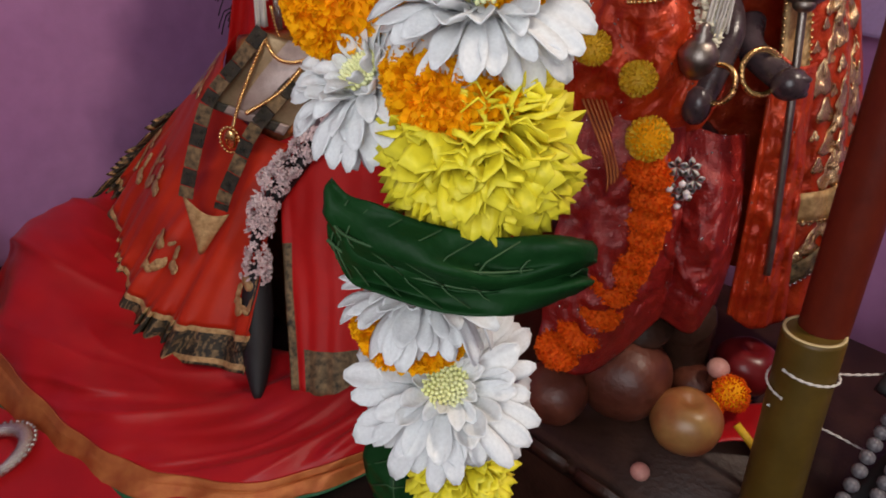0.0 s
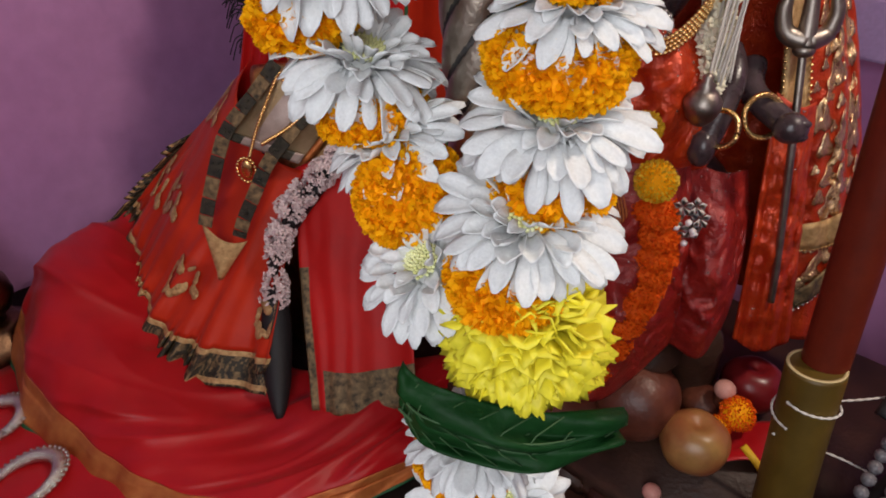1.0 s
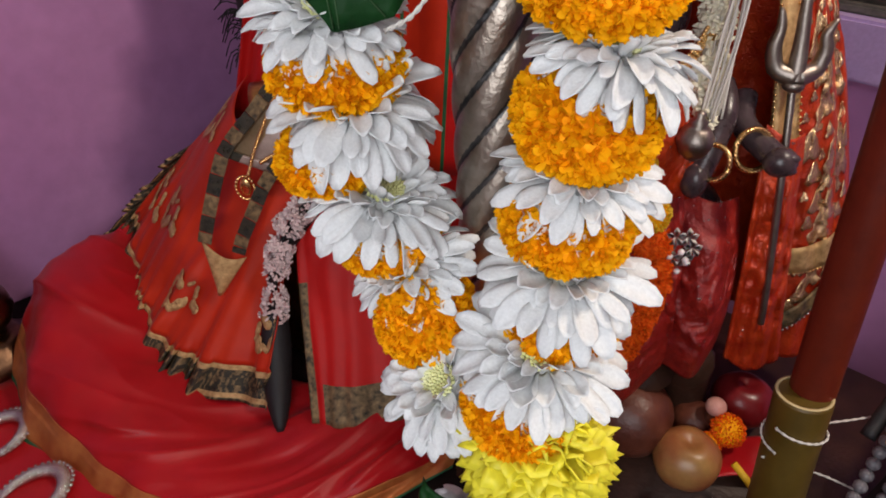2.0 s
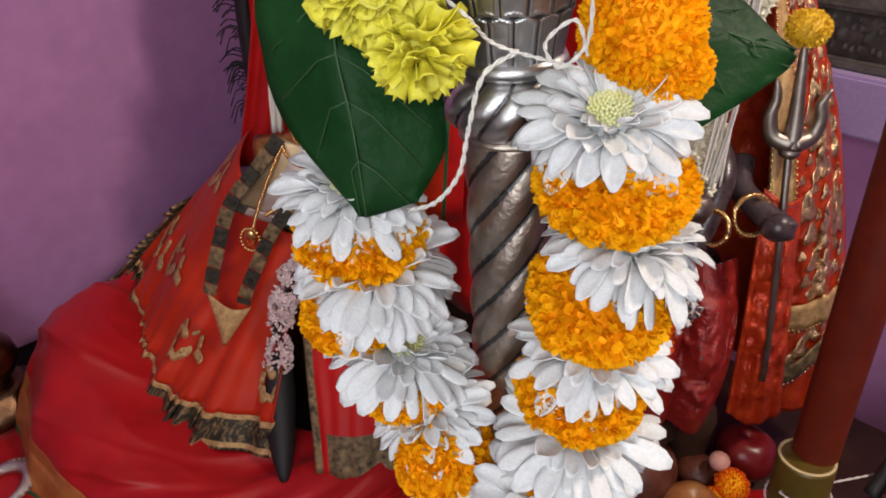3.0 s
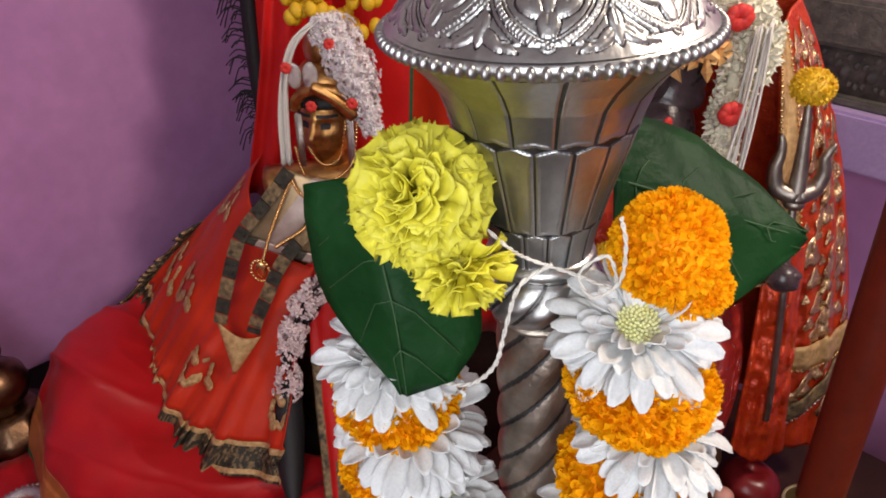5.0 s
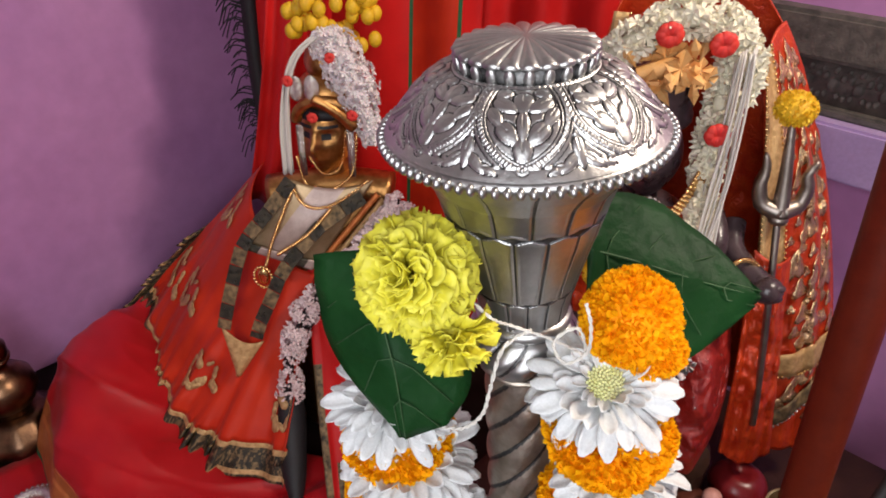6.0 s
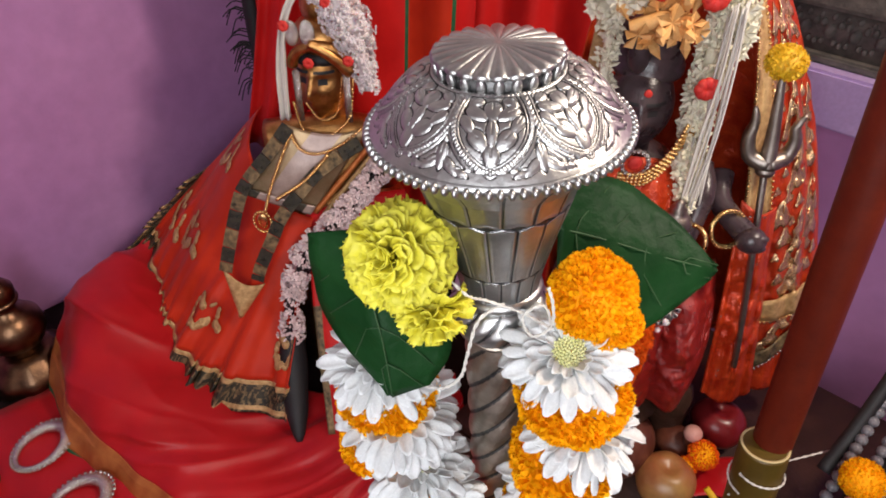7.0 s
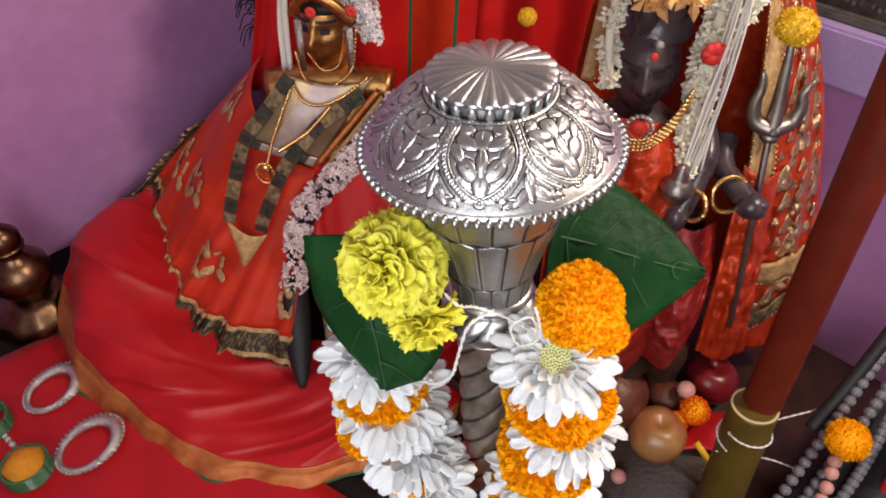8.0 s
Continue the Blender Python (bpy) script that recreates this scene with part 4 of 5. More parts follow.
panel = skirt_bezier([(-0.275, 0.90, 0.17), (-0.20, 0.91, 0.20), (-0.12, 0.94, 0.20)], [(-0.262, 0.82, 0.04), (-0.19, 0.81, 0.05), (-0.10, 0.83, 0.05)], [(-0.225, 0.69, -0.105), (-0.17, 0.68, -0.105), (-0.08, 0.71, -0.105)], 0.003, 2.5)
bm = bmesh.new()
sheet(bm, panel, 80, 40, 0.0012, lambda u, v: 1 if (v > 0.86 and u > 0.22) or (u < 0.13 and v > 0.45) else 0)
part("sari_fold", bm, [RED, DULLZARI], shawl)
# ---- red cloth hung behind ----
def hanging(name, x0, x1, y, z0, z1, folds, amp, mats, label, pick=None, lean=0.0):
    bm = bmesh.new()
    def fn(u, v):
        x = x0 + (x1 - x0) * u + lean * v
        return Vector((x, y - 0.42 * max(0, x + 0.1) + amp * math.sin(folds * u * 6.283 + 1.5 * math.sin(v * 2)) + amp * 0.5 * noise.noise(Vector((u * 6, v * 3, x0))), z1 + (z0 - z1) * v))
    sheet(bm, fn, 120, 20, 0.0012, pick)
    return solid(name, bm, mats, label, "cloth")


hanging("red_backcloth", -0.40, 0.36, 1.19, GROUND, 1.0, 9, 0.012, [RED], "plain red cloth hung behind the statues")
hanging("striped_backcloth", -0.36, 0.0, 1.10, 0.1, 1.0, 3, 0.012, [RED, GREENTRIM, ORANGE_RED], "red silk veil with dark green and orange stripes behind the statue", lambda u, v: 1 if 0.69 < u < 0.71 or 0.90 < u < 0.92 else (2 if 0.71 < u < 0.9 else 0), -0.03)
bm = bmesh.new()
sheet(bm, lambda u, v: Vector((-0.31 - 0.10 * v ** 1.5 + 0.10 * u, 1.06 + 0.01 * math.sin(u * 12), 0.75 - 0.55 * v)), 24, 24, 0.0012)
solid("red_veil", bm, RED, "red silk veil falling from the statue's head", "veil")

# ---- small strung flowers, chains and bands ----


def star(bm, at, d, r, mi=0):
    """A small open five-petalled flower."""
    d = Vector(d).normalized()
    s = d.cross(Vector((0.3, 0.5, 0.81))).normalized()
    t = s.cross(d)
    at = Vector(at)
    for k in range(5):
        a = k * 1.2566
        ray = math.cos(a) * s + math.sin(a) * t
        side = -math.sin(a) * s + math.cos(a) * t
        q = [bm.verts.new(at + p) for p in (d * 0, ray * r * 0.6 + side * r * 0.33 + d * r * 0.35, ray * r + d * r * 0.15, ray * r * 0.6 - side * r * 0.33 + d * r * 0.35)]
        bm.faces.new(q).material_index = mi
        low = bm.verts.new(at + ray * r * 0.55 - d * r * 0.05)
        bm.faces.new((q[0], q[3], low)).material_index = mi
        bm.faces.new((q[3], q[2], low)).material_index = mi
        bm.faces.new((q[2], q[1], low)).material_index = mi
        bm.faces.new((q[1], q[0], low)).material_index = mi


def strung(name, points, radius, n, size, material, label, opened=0.4, category="garland", parent=None, clusters=0, core=None):
    """Buds and small flowers set thick round a thread; radius may depend on 0..1."""
    line = smooth_line(points, 80)
    base = min(line, key=lambda p: p.z)
    th = parent or thing(name, base, label, category)
    bm = bmesh.new()
    for i in range(n):
        q = RND.random()
        if clusters and q > 0.35 and math.sin(q * clusters) < -0.6:
            continue
        k = int(q * 78)
        p = line[k]
        d = (line[k + 1] - p).normalized()
        s = d.cross(Vector((0.1, 0.95, 0.2))).normalized()
        a = RND.uniform(0, 6.283)
        out = math.cos(a) * s + math.sin(a) * s.cross(d) + d * RND.uniform(-0.5, 0.5)
        r = radius(q) if callable(radius) else radius
        if RND.random() < opened:
            star(bm, p + out * r * RND.uniform(0.7, 1.0), out, size * RND.uniform(0.6, 0.9))
        else:
            bud(bm, p + out * r * 0.45, out, size * RND.uniform(0.9, 1.5), size * 0.26)
    tagged(part("bud", bm, material, th, smooth=False), kind="stuff")
    bm = bmesh.new()
    tube(bm, line, lambda q: (0.2 if clusters else 0.55) * (radius(q) if callable(radius) else radius), 8)
    part("flower_core", bm, core or material, th)
    return th


def hank(name, points, n, spread, r, label, category="thread", material=None):
    """A loose hank of cotton threads."""
    line = [Vector(p) for p in points]
    th = thing(name, line[-1], label, category)
    for i in range(n):
        dx, dy = RND.uniform(-1, 1) * spread, RND.uniform(-1, 1) * spread
        bm = bmesh.new()
        pts = [p + Vector((dx * (0.5 + 0.5 * k / len(line)) + RND.uniform(-1, 1) * spread * 0.2, dy, RND.uniform(-1, 1) * spread * 0.3)) for k, p in enumerate(line)]
        tube(bm, smooth_line(pts, 18), r, 5)
        part("thread", bm, material or THREAD, th)
    return th


def beads(name, points, r, n, material, label, category="necklace", parent=None, every=None):
    """A string of beads; each bead shares one mesh."""
    line = smooth_line(points, n)
    th = parent or thing(name, line[n // 2], label, category)
    bm = bmesh.new()
    ball(bm, (0, 0, 0), r, 10, 7)
    me = mesh_of("bead", bm, material)
    for p in line:
        ob = new("bead", me)
        ob.parent = th
        ob.matrix_basis = PLACE[th].inverted() @ Matrix.Translation(p)
    return th


def banded(name, points, width, n, mats, label, category="necklace", face=(0, -0.75, 0.65), thick=0.002, gap=0.0006):
    """A ribbon of brocade squares along a line, each a piece of its own."""
    line = smooth_line(points, n + 1)
    th = thing(name, line[n // 2], label, category)
    face = Vector(face).normalized()
    for i, (a, b) in enumerate(zip(line, line[1:])):
        d = (b - a).normalized()
        side = d.cross(face).normalized()
        up = side.cross(d)
        bm = bmesh.new()
        m = Matrix((side, d, up)).transposed().to_4x4()
        m.translation = (a + b) / 2
        box(bm, (-width / 2, -(b - a).length / 2 + gap, -thick / 2), (width / 2, (b - a).length / 2 - gap, thick / 2), m, 0, 0.0005)
        if i % len(mats) == 0:
            for q in range(5):
                ball(bm, m @ Vector((RND.uniform(-0.35, 0.35) * width, RND.uniform(-0.35, 0.35) * (b - a).length, thick * 0.6)), width * 0.09, 6, 4)
        part("brocade_square", bm, mats[i % len(mats)], th, smooth=False)
    return th


# ---- ornaments of the seated statue ----
strung("jasmine_garland", [(-0.228, 0.955, 0.520), (-0.203, 0.95, 0.482), (-0.184, 0.95, 0.430), (-0.168, 0.95, 0.365)], lambda q: 0.014 + 0.021 * math.sin(math.pi * min(1, q * 1.08) ** 0.8), 850, 0.0085, JASMINE, "white jasmine flowers heaped over the statue's headdress", 0.5)
hank("white_thread_tassel", [(-0.235, 0.945, 0.522), (-0.262, 0.938, 0.500), (-0.281, 0.935, 0.460), (-0.291, 0.935, 0.395), (-0.294, 0.935, 0.322)], 16, 0.007, 0.0016, "hank of white cotton threads hanging beside the statue's face")
strung("jasmine_string", [(-0.128, 0.917, 0.287), (-0.172, 0.887, 0.238), (-0.215, 0.857, 0.193), (-0.262, 0.837, 0.148), (-0.287, 0.815, 0.087), (-0.293, 0.79, 0.007)], lambda q: 0.019 + 0.003 * math.sin(q * 60), 1700, 0.0095, PINKJAS, "string of pale pink jasmine hung across the sari", 0.3, clusters=34, core=BLACK)
bm = bmesh.new()
tube(bm, smooth_line([(-0.13, 0.935, 0.28), (-0.215, 0.875, 0.182), (-0.29, 0.832, 0.075), (-0.296, 0.80, 0.0), (-0.292, 0.762, -0.06), (-0.272, 0.68, -0.118)], 40), lambda q: 0.011 + 0.013 * math.sin(math.pi * max(0, q - 0.5) / 0.5) - 0.006 * max(0, q - 0.9) * 10, 12)
solid("black_braid", bm, BLACK, "long black hair braid hanging down over the silk", "braid")
cluster = thing("yellow_bud_tassel", (-0.225, 0.985, 0.50), "hanging bunches of dull yellow marigold buds", "garland")
for i in range(44):
    q = i / 44
    a = 0.062 - 0.124 * ((i * 0.618) % 1)
    bm = bmesh.new()
    ball(bm, (-0.225 + a, 0.985 + RND.uniform(-0.012, 0.012), 0.585 - 0.075 * RND.random() * (1.2 - abs(a) * 6) - abs(a) * 0.4 * (a > 0)), 0.0095, 10, 8, (1, 1, 1.2))
    part("marigold_bud", bm, YELLOWMARI, cluster)
bm = bmesh.new()
arc = lambda q: Vector((HX - 0.040 * math.cos(q), HY - 0.045 - 0.008 * math.sin(q), HZ + 0.025 + 0.033 * math.sin(q)))
tube(bm, [arc(math.pi * k / 20) for k in range(21)], 0.008, 10)
hd = solid("brass_headdress", bm, BRASS, "embossed brass headdress with paste stones", "headdress")
bm = bmesh.new()
tube(bm, smooth_line([(HX - 0.012, HY - 0.055, HZ + 0.062), (HX + 0.018, HY - 0.055, HZ + 0.045), (HX + 0.043, HY - 0.05, HZ + 0.018)], 12), 0.009, 8)
part("brow_plate", bm, BRASS, hd)
for dx, dz, r in ((-0.012, 0.075, 0.014), (-0.034, 0.075, 0.013)):
    bm = bmesh.new()
    ball(bm, (HX + dx, HY - 0.055, HZ + dz), r, 14, 10, (0.8, 0.3, 1.4))
    part("stone_plaque", bm, CRYSTAL, hd, "oval plaque set with paste stones")
for dx in (-0.036, 0.036):
    bm = bmesh.new()
    box(bm, (HX + dx - 0.005, HY - 0.052, HZ - 0.06), (HX + dx + 0.005, HY - 0.048, HZ + 0.02), None, 0, 0.001)
    part("side_pendant", bm, CRYSTAL, hd, "strip of paste stones")
bm = bmesh.new()
ball(bm, (HX - 0.008, HY - 0.035, HZ + 0.03), 0.026, 14, 10, (1.15, 0.5, 0.45))
solid("dark_hairband", bm, BLACK, "black painted hair band under the brass headdress", "hairband")
for at in ((HX - 0.013, HY - 0.062, HZ + 0.036), (HX - 0.042, HY - 0.062, HZ + 0.088), (HX + 0.045, HY - 0.072, HZ + 0.045), (HX + 0.018, HY - 0.06, HZ + 0.12)):
    bm = bmesh.new()
    for k in range(7):
        a = k * 0.9
        ball(bm, Vector(at) + Vector((0.004 * math.cos(a), -0.001, 0.004 * math.sin(a))), 0.0042, 8, 6, (1, 0.6, 1))
    solid("red_petal", bm, REDPETAL, "small red flower stuck on the headdress", "flower", "red petals on the headdress")
def chest_at(u, v):
    """The breast of the statue between the two brocade bands."""
    tl, tr, bl, br = (Vector(p) for p in ((-0.290, 0.912, 0.324), (-0.168, 0.927, 0.318), (-0.358, 0.875, 0.229), (-0.255, 0.879, 0.192)))
    p = tl.lerp(tr, u).lerp(bl.lerp(br, u), v)
    return p + Vector((0, -0.011, 0.006)) * math.sin(math.pi * u) * (0.35 + 0.65 * math.sin(math.pi * v)) - Vector((0, 0, 0.016)) * (1 - v) * math.sin(math.pi * u)


breast = thing("breast_cloth", (-0.30, 0.88, 0.19), "gold and mauve satin breast cloth behind the necklaces", "cloth")
bm = bmesh.new()
sheet(bm, lambda u, v: chest_at(u, v) + Vector((0, 0.004, -0.002)), 30, 24, 0.003, lambda u, v: 1 if 0.30 < u < 0.66 else 0)
part("satin_panel", bm, [PALEBRASS, SATIN], breast)
bm = bmesh.new()
sheet(bm, lambda u, v: chest_at(0.02 + 0.96 * u, 0.93 + 0.10 * v) + Vector((0, -0.004, 0.002)), 24, 4, 0.003, lambda u, v: 1 if 0.05 < u < 0.22 or 0.7 < u < 0.86 else 0)
part("waist_band", bm, [SATIN, DARKZARI], breast, "mauve satin band with dark squares")
for k in range(4):
    bm = bmesh.new()
    sheet(bm, lambda u, v: Vector((-0.256 + 0.012 * k, 0.876 + 0.002 * k, 0.196 - 0.007 * k)).lerp(Vector((-0.165 + 0.008 * k, 0.922 + 0.003 * k, 0.300 - 0.010 * k)), v) + Vector((0.007 * u, -0.003 * math.sin(math.pi * u), -0.006 * u)), 4, 16, 0.002)
    part("gold_strip", bm, ZARI if k % 2 else COPPERZARI, breast)
FRONT = Vector((0, -0.008, 0.004))
lifted = lambda pts: [Vector(p) + FRONT for p in pts]
beads("gold_bead_necklace", lifted([(-0.283, 0.908, 0.316), (-0.268, 0.900, 0.291), (-0.244, 0.898, 0.284), (-0.211, 0.904, 0.295), (-0.174, 0.921, 0.319)]), 0.0026, 40, GOLD, "short necklace of gold beads on the statue's breast")
beads("gold_bead_necklace", lifted([(-0.282, 0.905, 0.309), (-0.298, 0.889, 0.273), (-0.313, 0.874, 0.236), (-0.322, 0.862, 0.205)]), 0.0028, 30, GOLD, "long string of gold beads on the statue's breast")
beads("gold_bead_necklace", lifted([(-0.228, 0.897, 0.282), (-0.262, 0.884, 0.246), (-0.303, 0.868, 0.222)]), 0.0032, 26, GOLD, "long string of gold beads on the statue's breast")
beads("gold_bead_necklace", [(HX - 0.044, HY - 0.052, HZ - 0.030), (HX - 0.030, HY - 0.066, HZ - 0.068), (HX + 0.002, HY - 0.066, HZ - 0.076), (HX + 0.036, HY - 0.052, HZ - 0.052), (HX + 0.044, HY - 0.045, HZ + 0.005)], 0.0022, 44, GOLD, "fine chain of gold beads under the statue's chin")
beads("gold_bead_necklace", [(HX - 0.020, HY - 0.072, HZ - 0.020), (HX - 0.004, HY - 0.066, HZ - 0.048), (HX + 0.020, HY - 0.060, HZ - 0.040), (HX + 0.030, HY - 0.052, HZ + 0.012)], 0.0016, 34, GOLD, "fine nose chain of gold beads across the cheek")
BANDS = [DARKZARI, DULLZARI]
banded("brocade_necklace", lifted([(-0.283, 0.909, 0.323), (-0.311, 0.894, 0.287), (-0.338, 0.880, 0.257), (-0.357, 0.868, 0.230), (-0.371, 0.853, 0.186), (-0.384, 0.838, 0.139), (-0.391, 0.829, 0.108)]), 0.021, 10, BANDS, "long band of gold and dark brocade squares down the sari")
banded("brocade_necklace", lifted([(-0.180, 0.913, 0.297), (-0.237, 0.892, 0.263), (-0.267, 0.876, 0.233), (-0.298, 0.862, 0.196), (-0.316, 0.850, 0.158), (-0.337, 0.837, 0.114), (-0.344, 0.830, 0.091)]), 0.021, 11, BANDS, "long band of gold and dark brocade squares down the sari")
bm = bmesh.new()
sheet(bm, lambda u, v: Vector((-0.396, 0.826, 0.116)).lerp(Vector((-0.334, 0.826, 0.088)), u).lerp(Vector((-0.375, 0.806, 0.033)), v ** (1.25 if v else 1)) + Vector((0, -0.006, 0.003)) * math.sin(math.pi * u) + Vector((0, 0, -0.016)) * math.sin(math.pi * u) * (1 - v), 18, 14, 0.003)
solid("gold_pendant", bm, ZARI, "large pointed gold brocade pendant on the sari", "pendant")
bm = bmesh.new()
ball(bm, (-0.329, 0.856, 0.188), 0.011, 14, 10, (0.8, 0.4, 1.3))
pend = solid("round_pendant", bm, GOLD, "small gold pendant set with stones", "pendant")
beads("", [(-0.329 + 0.0135 * math.cos(k * 0.7), 0.853, 0.188 + 0.0185 * math.sin(k * 0.7)) for k in range(10)], 0.0026, 20, GOLD, "", parent=pend)
feather = thing("black_feather_fan", (-0.395, 1.12, 0.24), "dark feathery fringe standing behind the red veil", "feather fan")
bm = bmesh.new()
tube(bm, smooth_line([(-0.375, 1.12, 0.24), (-0.38, 1.12, 0.45), (-0.365, 1.12, 0.75)], 20), 0.014, 8)
part("shaft", bm, BLACK, feather)
bm = bmesh.new()
for i in range(110):
    z = RND.uniform(0.28, 0.74)
    l = RND.uniform(0.012, 0.045)
    x = -0.375 - 0.01
    tube(bm, smooth_line([(x, 1.115, z), (x - l * 0.6, 1.113, z + l * 0.15), (x - l, 1.112, z - l * RND.uniform(0.1, 0.8))], 6), 0.0011, 4)
tagged(part("barb", bm, BLACK, feather), kind="stuff")

# ---- platform cloth and offerings ----
bm = bmesh.new()
MAT = [Vector(p) for p in ((-0.725, 0.80), (-1.15, 0.42), (-0.75, -0.1), (0.0, 0.42))]
def mat_at(u, v):
    p = (MAT[0] * (1 - u) + MAT[3] * u) * (1 - v) + (MAT[1] * (1 - u) + MAT[2] * u) * v
    return Vector((p.x, p.y, GROUND + 0.005 + 0.0015 * noise.noise(Vector((p.x * 12, p.y * 12, 0)))))
sheet(bm, mat_at, 30, 24, 0.004)
solid("red_cloth", bm, CRIMSON, "red cloth spread on the platform under the offerings", "cloth")


def stone_bangle(at, r, tilt, turn):
    th = thing("stone_bangle", at, "silver bangle set with pale rhinestones lying on the red cloth", "bangle", "rhinestone bangles")
    m = Matrix.Translation(at) @ Matrix.Rotation(turn, 4, "Z") @ Matrix.Rotation(tilt, 4, "X")
    ring = [m @ Vector((r * math.cos(a), 1.2 * r * math.sin(a), 0)) for a in [2 * math.pi * k / 48 for k in range(48)]]
    bm = bmesh.new()
    tube(bm, ring + ring[:1], lambda q: 0.004 + 0.006 * (0.5 - 0.5 * math.cos(q * 6.283 + 1.5)), 8)
    part("band", bm, CRYSTAL, th)
    bm = bmesh.new()
    ball(bm, (0, 0, 0), 0.0028, 8, 6)
    me = mesh_of("rhinestone", bm, CRYSTAL)
    for k in range(40):
        a = 2 * math.pi * k / 40
        w = 1 + (0.0045 + 0.006 * (0.5 - 0.5 * math.cos(a + 1.5))) / r
        ob = new("rhinestone", me)
        ob.parent = th
        ob.matrix_basis = PLACE[th].inverted() @ m @ Matrix.Translation((r * w * math.cos(a), 1.2 * r * w * math.sin(a), 0.002))


stone_bangle((-0.688, 0.658, GROUND + 0.016), 0.034, 0.12, -0.6)
stone_bangle((-0.584, 0.562, GROUND + 0.016), 0.037, 0.12, -0.7)


def bangle_stack(at, r, n, filled):
    th = thing("glass_bangle_stack", at, "stack of green glass bangles" + (" heaped with turmeric powder" if filled else " on the red cloth"), "bangles", "green bangle stacks")
    for k in range(n):
        bm = bmesh.new()
        ring = [Vector(at) + Vector((r * math.cos(a), r * math.sin(a), 0.003 + k * 0.0055)) for a in [2 * math.pi * j / 36 for j in range(37)]]
        tube(bm, ring, 0.0029, 8)
        part("glass_bangle", bm, GREENGLASS, th)
    if filled:
        bm = bmesh.new()
        lathe(bm, [(0.001, n * 0.0055 + 0.016), (r * 0.5, n * 0.0055 + 0.012), (r * 0.9, n * 0.0055), (r * 0.9, 0.004)], at, 28, wave=lambda a, i, z: 1 + 0.04 * math.sin(5 * a + i))
        part("turmeric", bm, TURMERIC, th, "orange turmeric powder")


bangle_stack((-0.655, 0.515, GROUND + 0.004), 0.032, 6, True)
bangle_stack((-0.755, 0.585, GROUND + 0.004), 0.032, 6, False)
beads("crystal_string", [(-0.725, 0.572, GROUND + 0.010), (-0.705, 0.558, GROUND + 0.010), (-0.685, 0.545, GROUND + 0.012)], 0.006, 5, CRYSTAL, "short string of clear beads on the red cloth", "beads")

lota = thing("brass_water_pot", (-0.80, 0.835, GROUND), "small tarnished brass water pot with a spouted stopper", "pot")
bm = bmesh.new()
lathe(bm, [(0.024, 0.0), (0.03, 0.004), (0.026, 0.010), (0.044, 0.026), (0.054, 0.05), (0.05, 0.072), (0.034, 0.088), (0.022, 0.096), (0.02, 0.106), (0.03, 0.113), (0.031, 0.117), (0.024, 0.12)], (-0.80, 0.835, GROUND + 0.05), 36)
part("body", bm, OLDBRASS, lota)
bm = bmesh.new()
lathe(bm, [(0.026, 0.116), (0.03, 0.125), (0.03, 0.14), (0.02, 0.152), (0.01, 0.158), (0.012, 0.17), (0.009, 0.19), (0.004, 0.215), (0.001, 0.222)], (-0.80, 0.835, GROUND + 0.05), 28)
part("stopper", bm, OLDBRASS, lota)
bm = bmesh.new()
lathe(bm, [(0.075, 0.0), (0.082, 0.006), (0.07, 0.03), (0.05, 0.045), (0.045, 0.052), (0.03, 0.052)], (-0.80, 0.835, GROUND), 36, wave=lambda a, i, z: 1 + 0.03 * math.sin(11 * a))
part("stand", bm, OLDBRASS, lota, "dull fluted brass stand")

# ---- the standing statue and its clothes ----
statue("standing_statue", [((0.155, 0.69, 0.36), 0.075, (1.0, 0.7, 1.1)), ((0.19, 0.70, 0.22), 0.09, (1.1, 0.8, 1.2)),
        ((0.268, 0.588, 0.386), 0.014, (1.1, 1, 1.0)), ((0.197, 0.592, 0.362), 0.014, (0.9, 1, 1.25)), ((0.272, 0.583, 0.392), 0.006, (1.8, 1, 0.8)), ((0.272, 0.583, 0.380), 0.006, (1.8, 1, 0.8))],
       [([(0.15, 0.68, 0.48), (0.153, 0.685, 0.42)], 0.02), ([(0.25, 0.66, 0.42), (0.245, 0.63, 0.402), (0.268, 0.59, 0.386)], 0.012), ([(0.222, 0.65, 0.435), (0.22, 0.62, 0.415), (0.200, 0.594, 0.366)], 0.012),
        ([(0.15, 0.69, 0.2), (0.16, 0.68, 0.006)], 0.05), ([(0.25, 0.70, 0.2), (0.26, 0.70, 0.006)], 0.05)], BLACKSTONE, "oiled black stone statue of a standing figure", ((0.150, 0.672, 0.492), (0.035, 0.040, 0.046), Matrix.Rotation(-0.15, 4, "Z")))
crown = thing("ribbed_headgear", (0.155, 0.685, 0.525), "ribbed dark crown with a beaded band", "crown")
bm = bmesh.new()
lathe(bm, [(0.034, 0.0), (0.036, 0.003), (0.036, 0.010), (0.033, 0.012), (0.035, 0.03), (0.036, 0.05), (0.03, 0.055), (0.001, 0.06)], (0.155, 0.685, 0.522), 48, wave=lambda a, i, z: 1 + (0.03 * math.cos(16 * a) if i > 3 else 0))
part("crown_body", bm, BLACKSTONE, crown)
bm = bmesh.new()
ball(bm, (0.135, 0.645, 0.556), 0.014, 14, 10, (0.8, 0.5, 1.5))
part("crest", bm, BLACKSTONE, crown)
bm = bmesh.new()
ball(bm, (0.149, 0.639, 0.517), 0.0042, 10, 8, (1, 0.5, 1.2))
solid("red_forehead_mark", bm, REDPETAL, "red powder mark on the stone forehead", "mark")

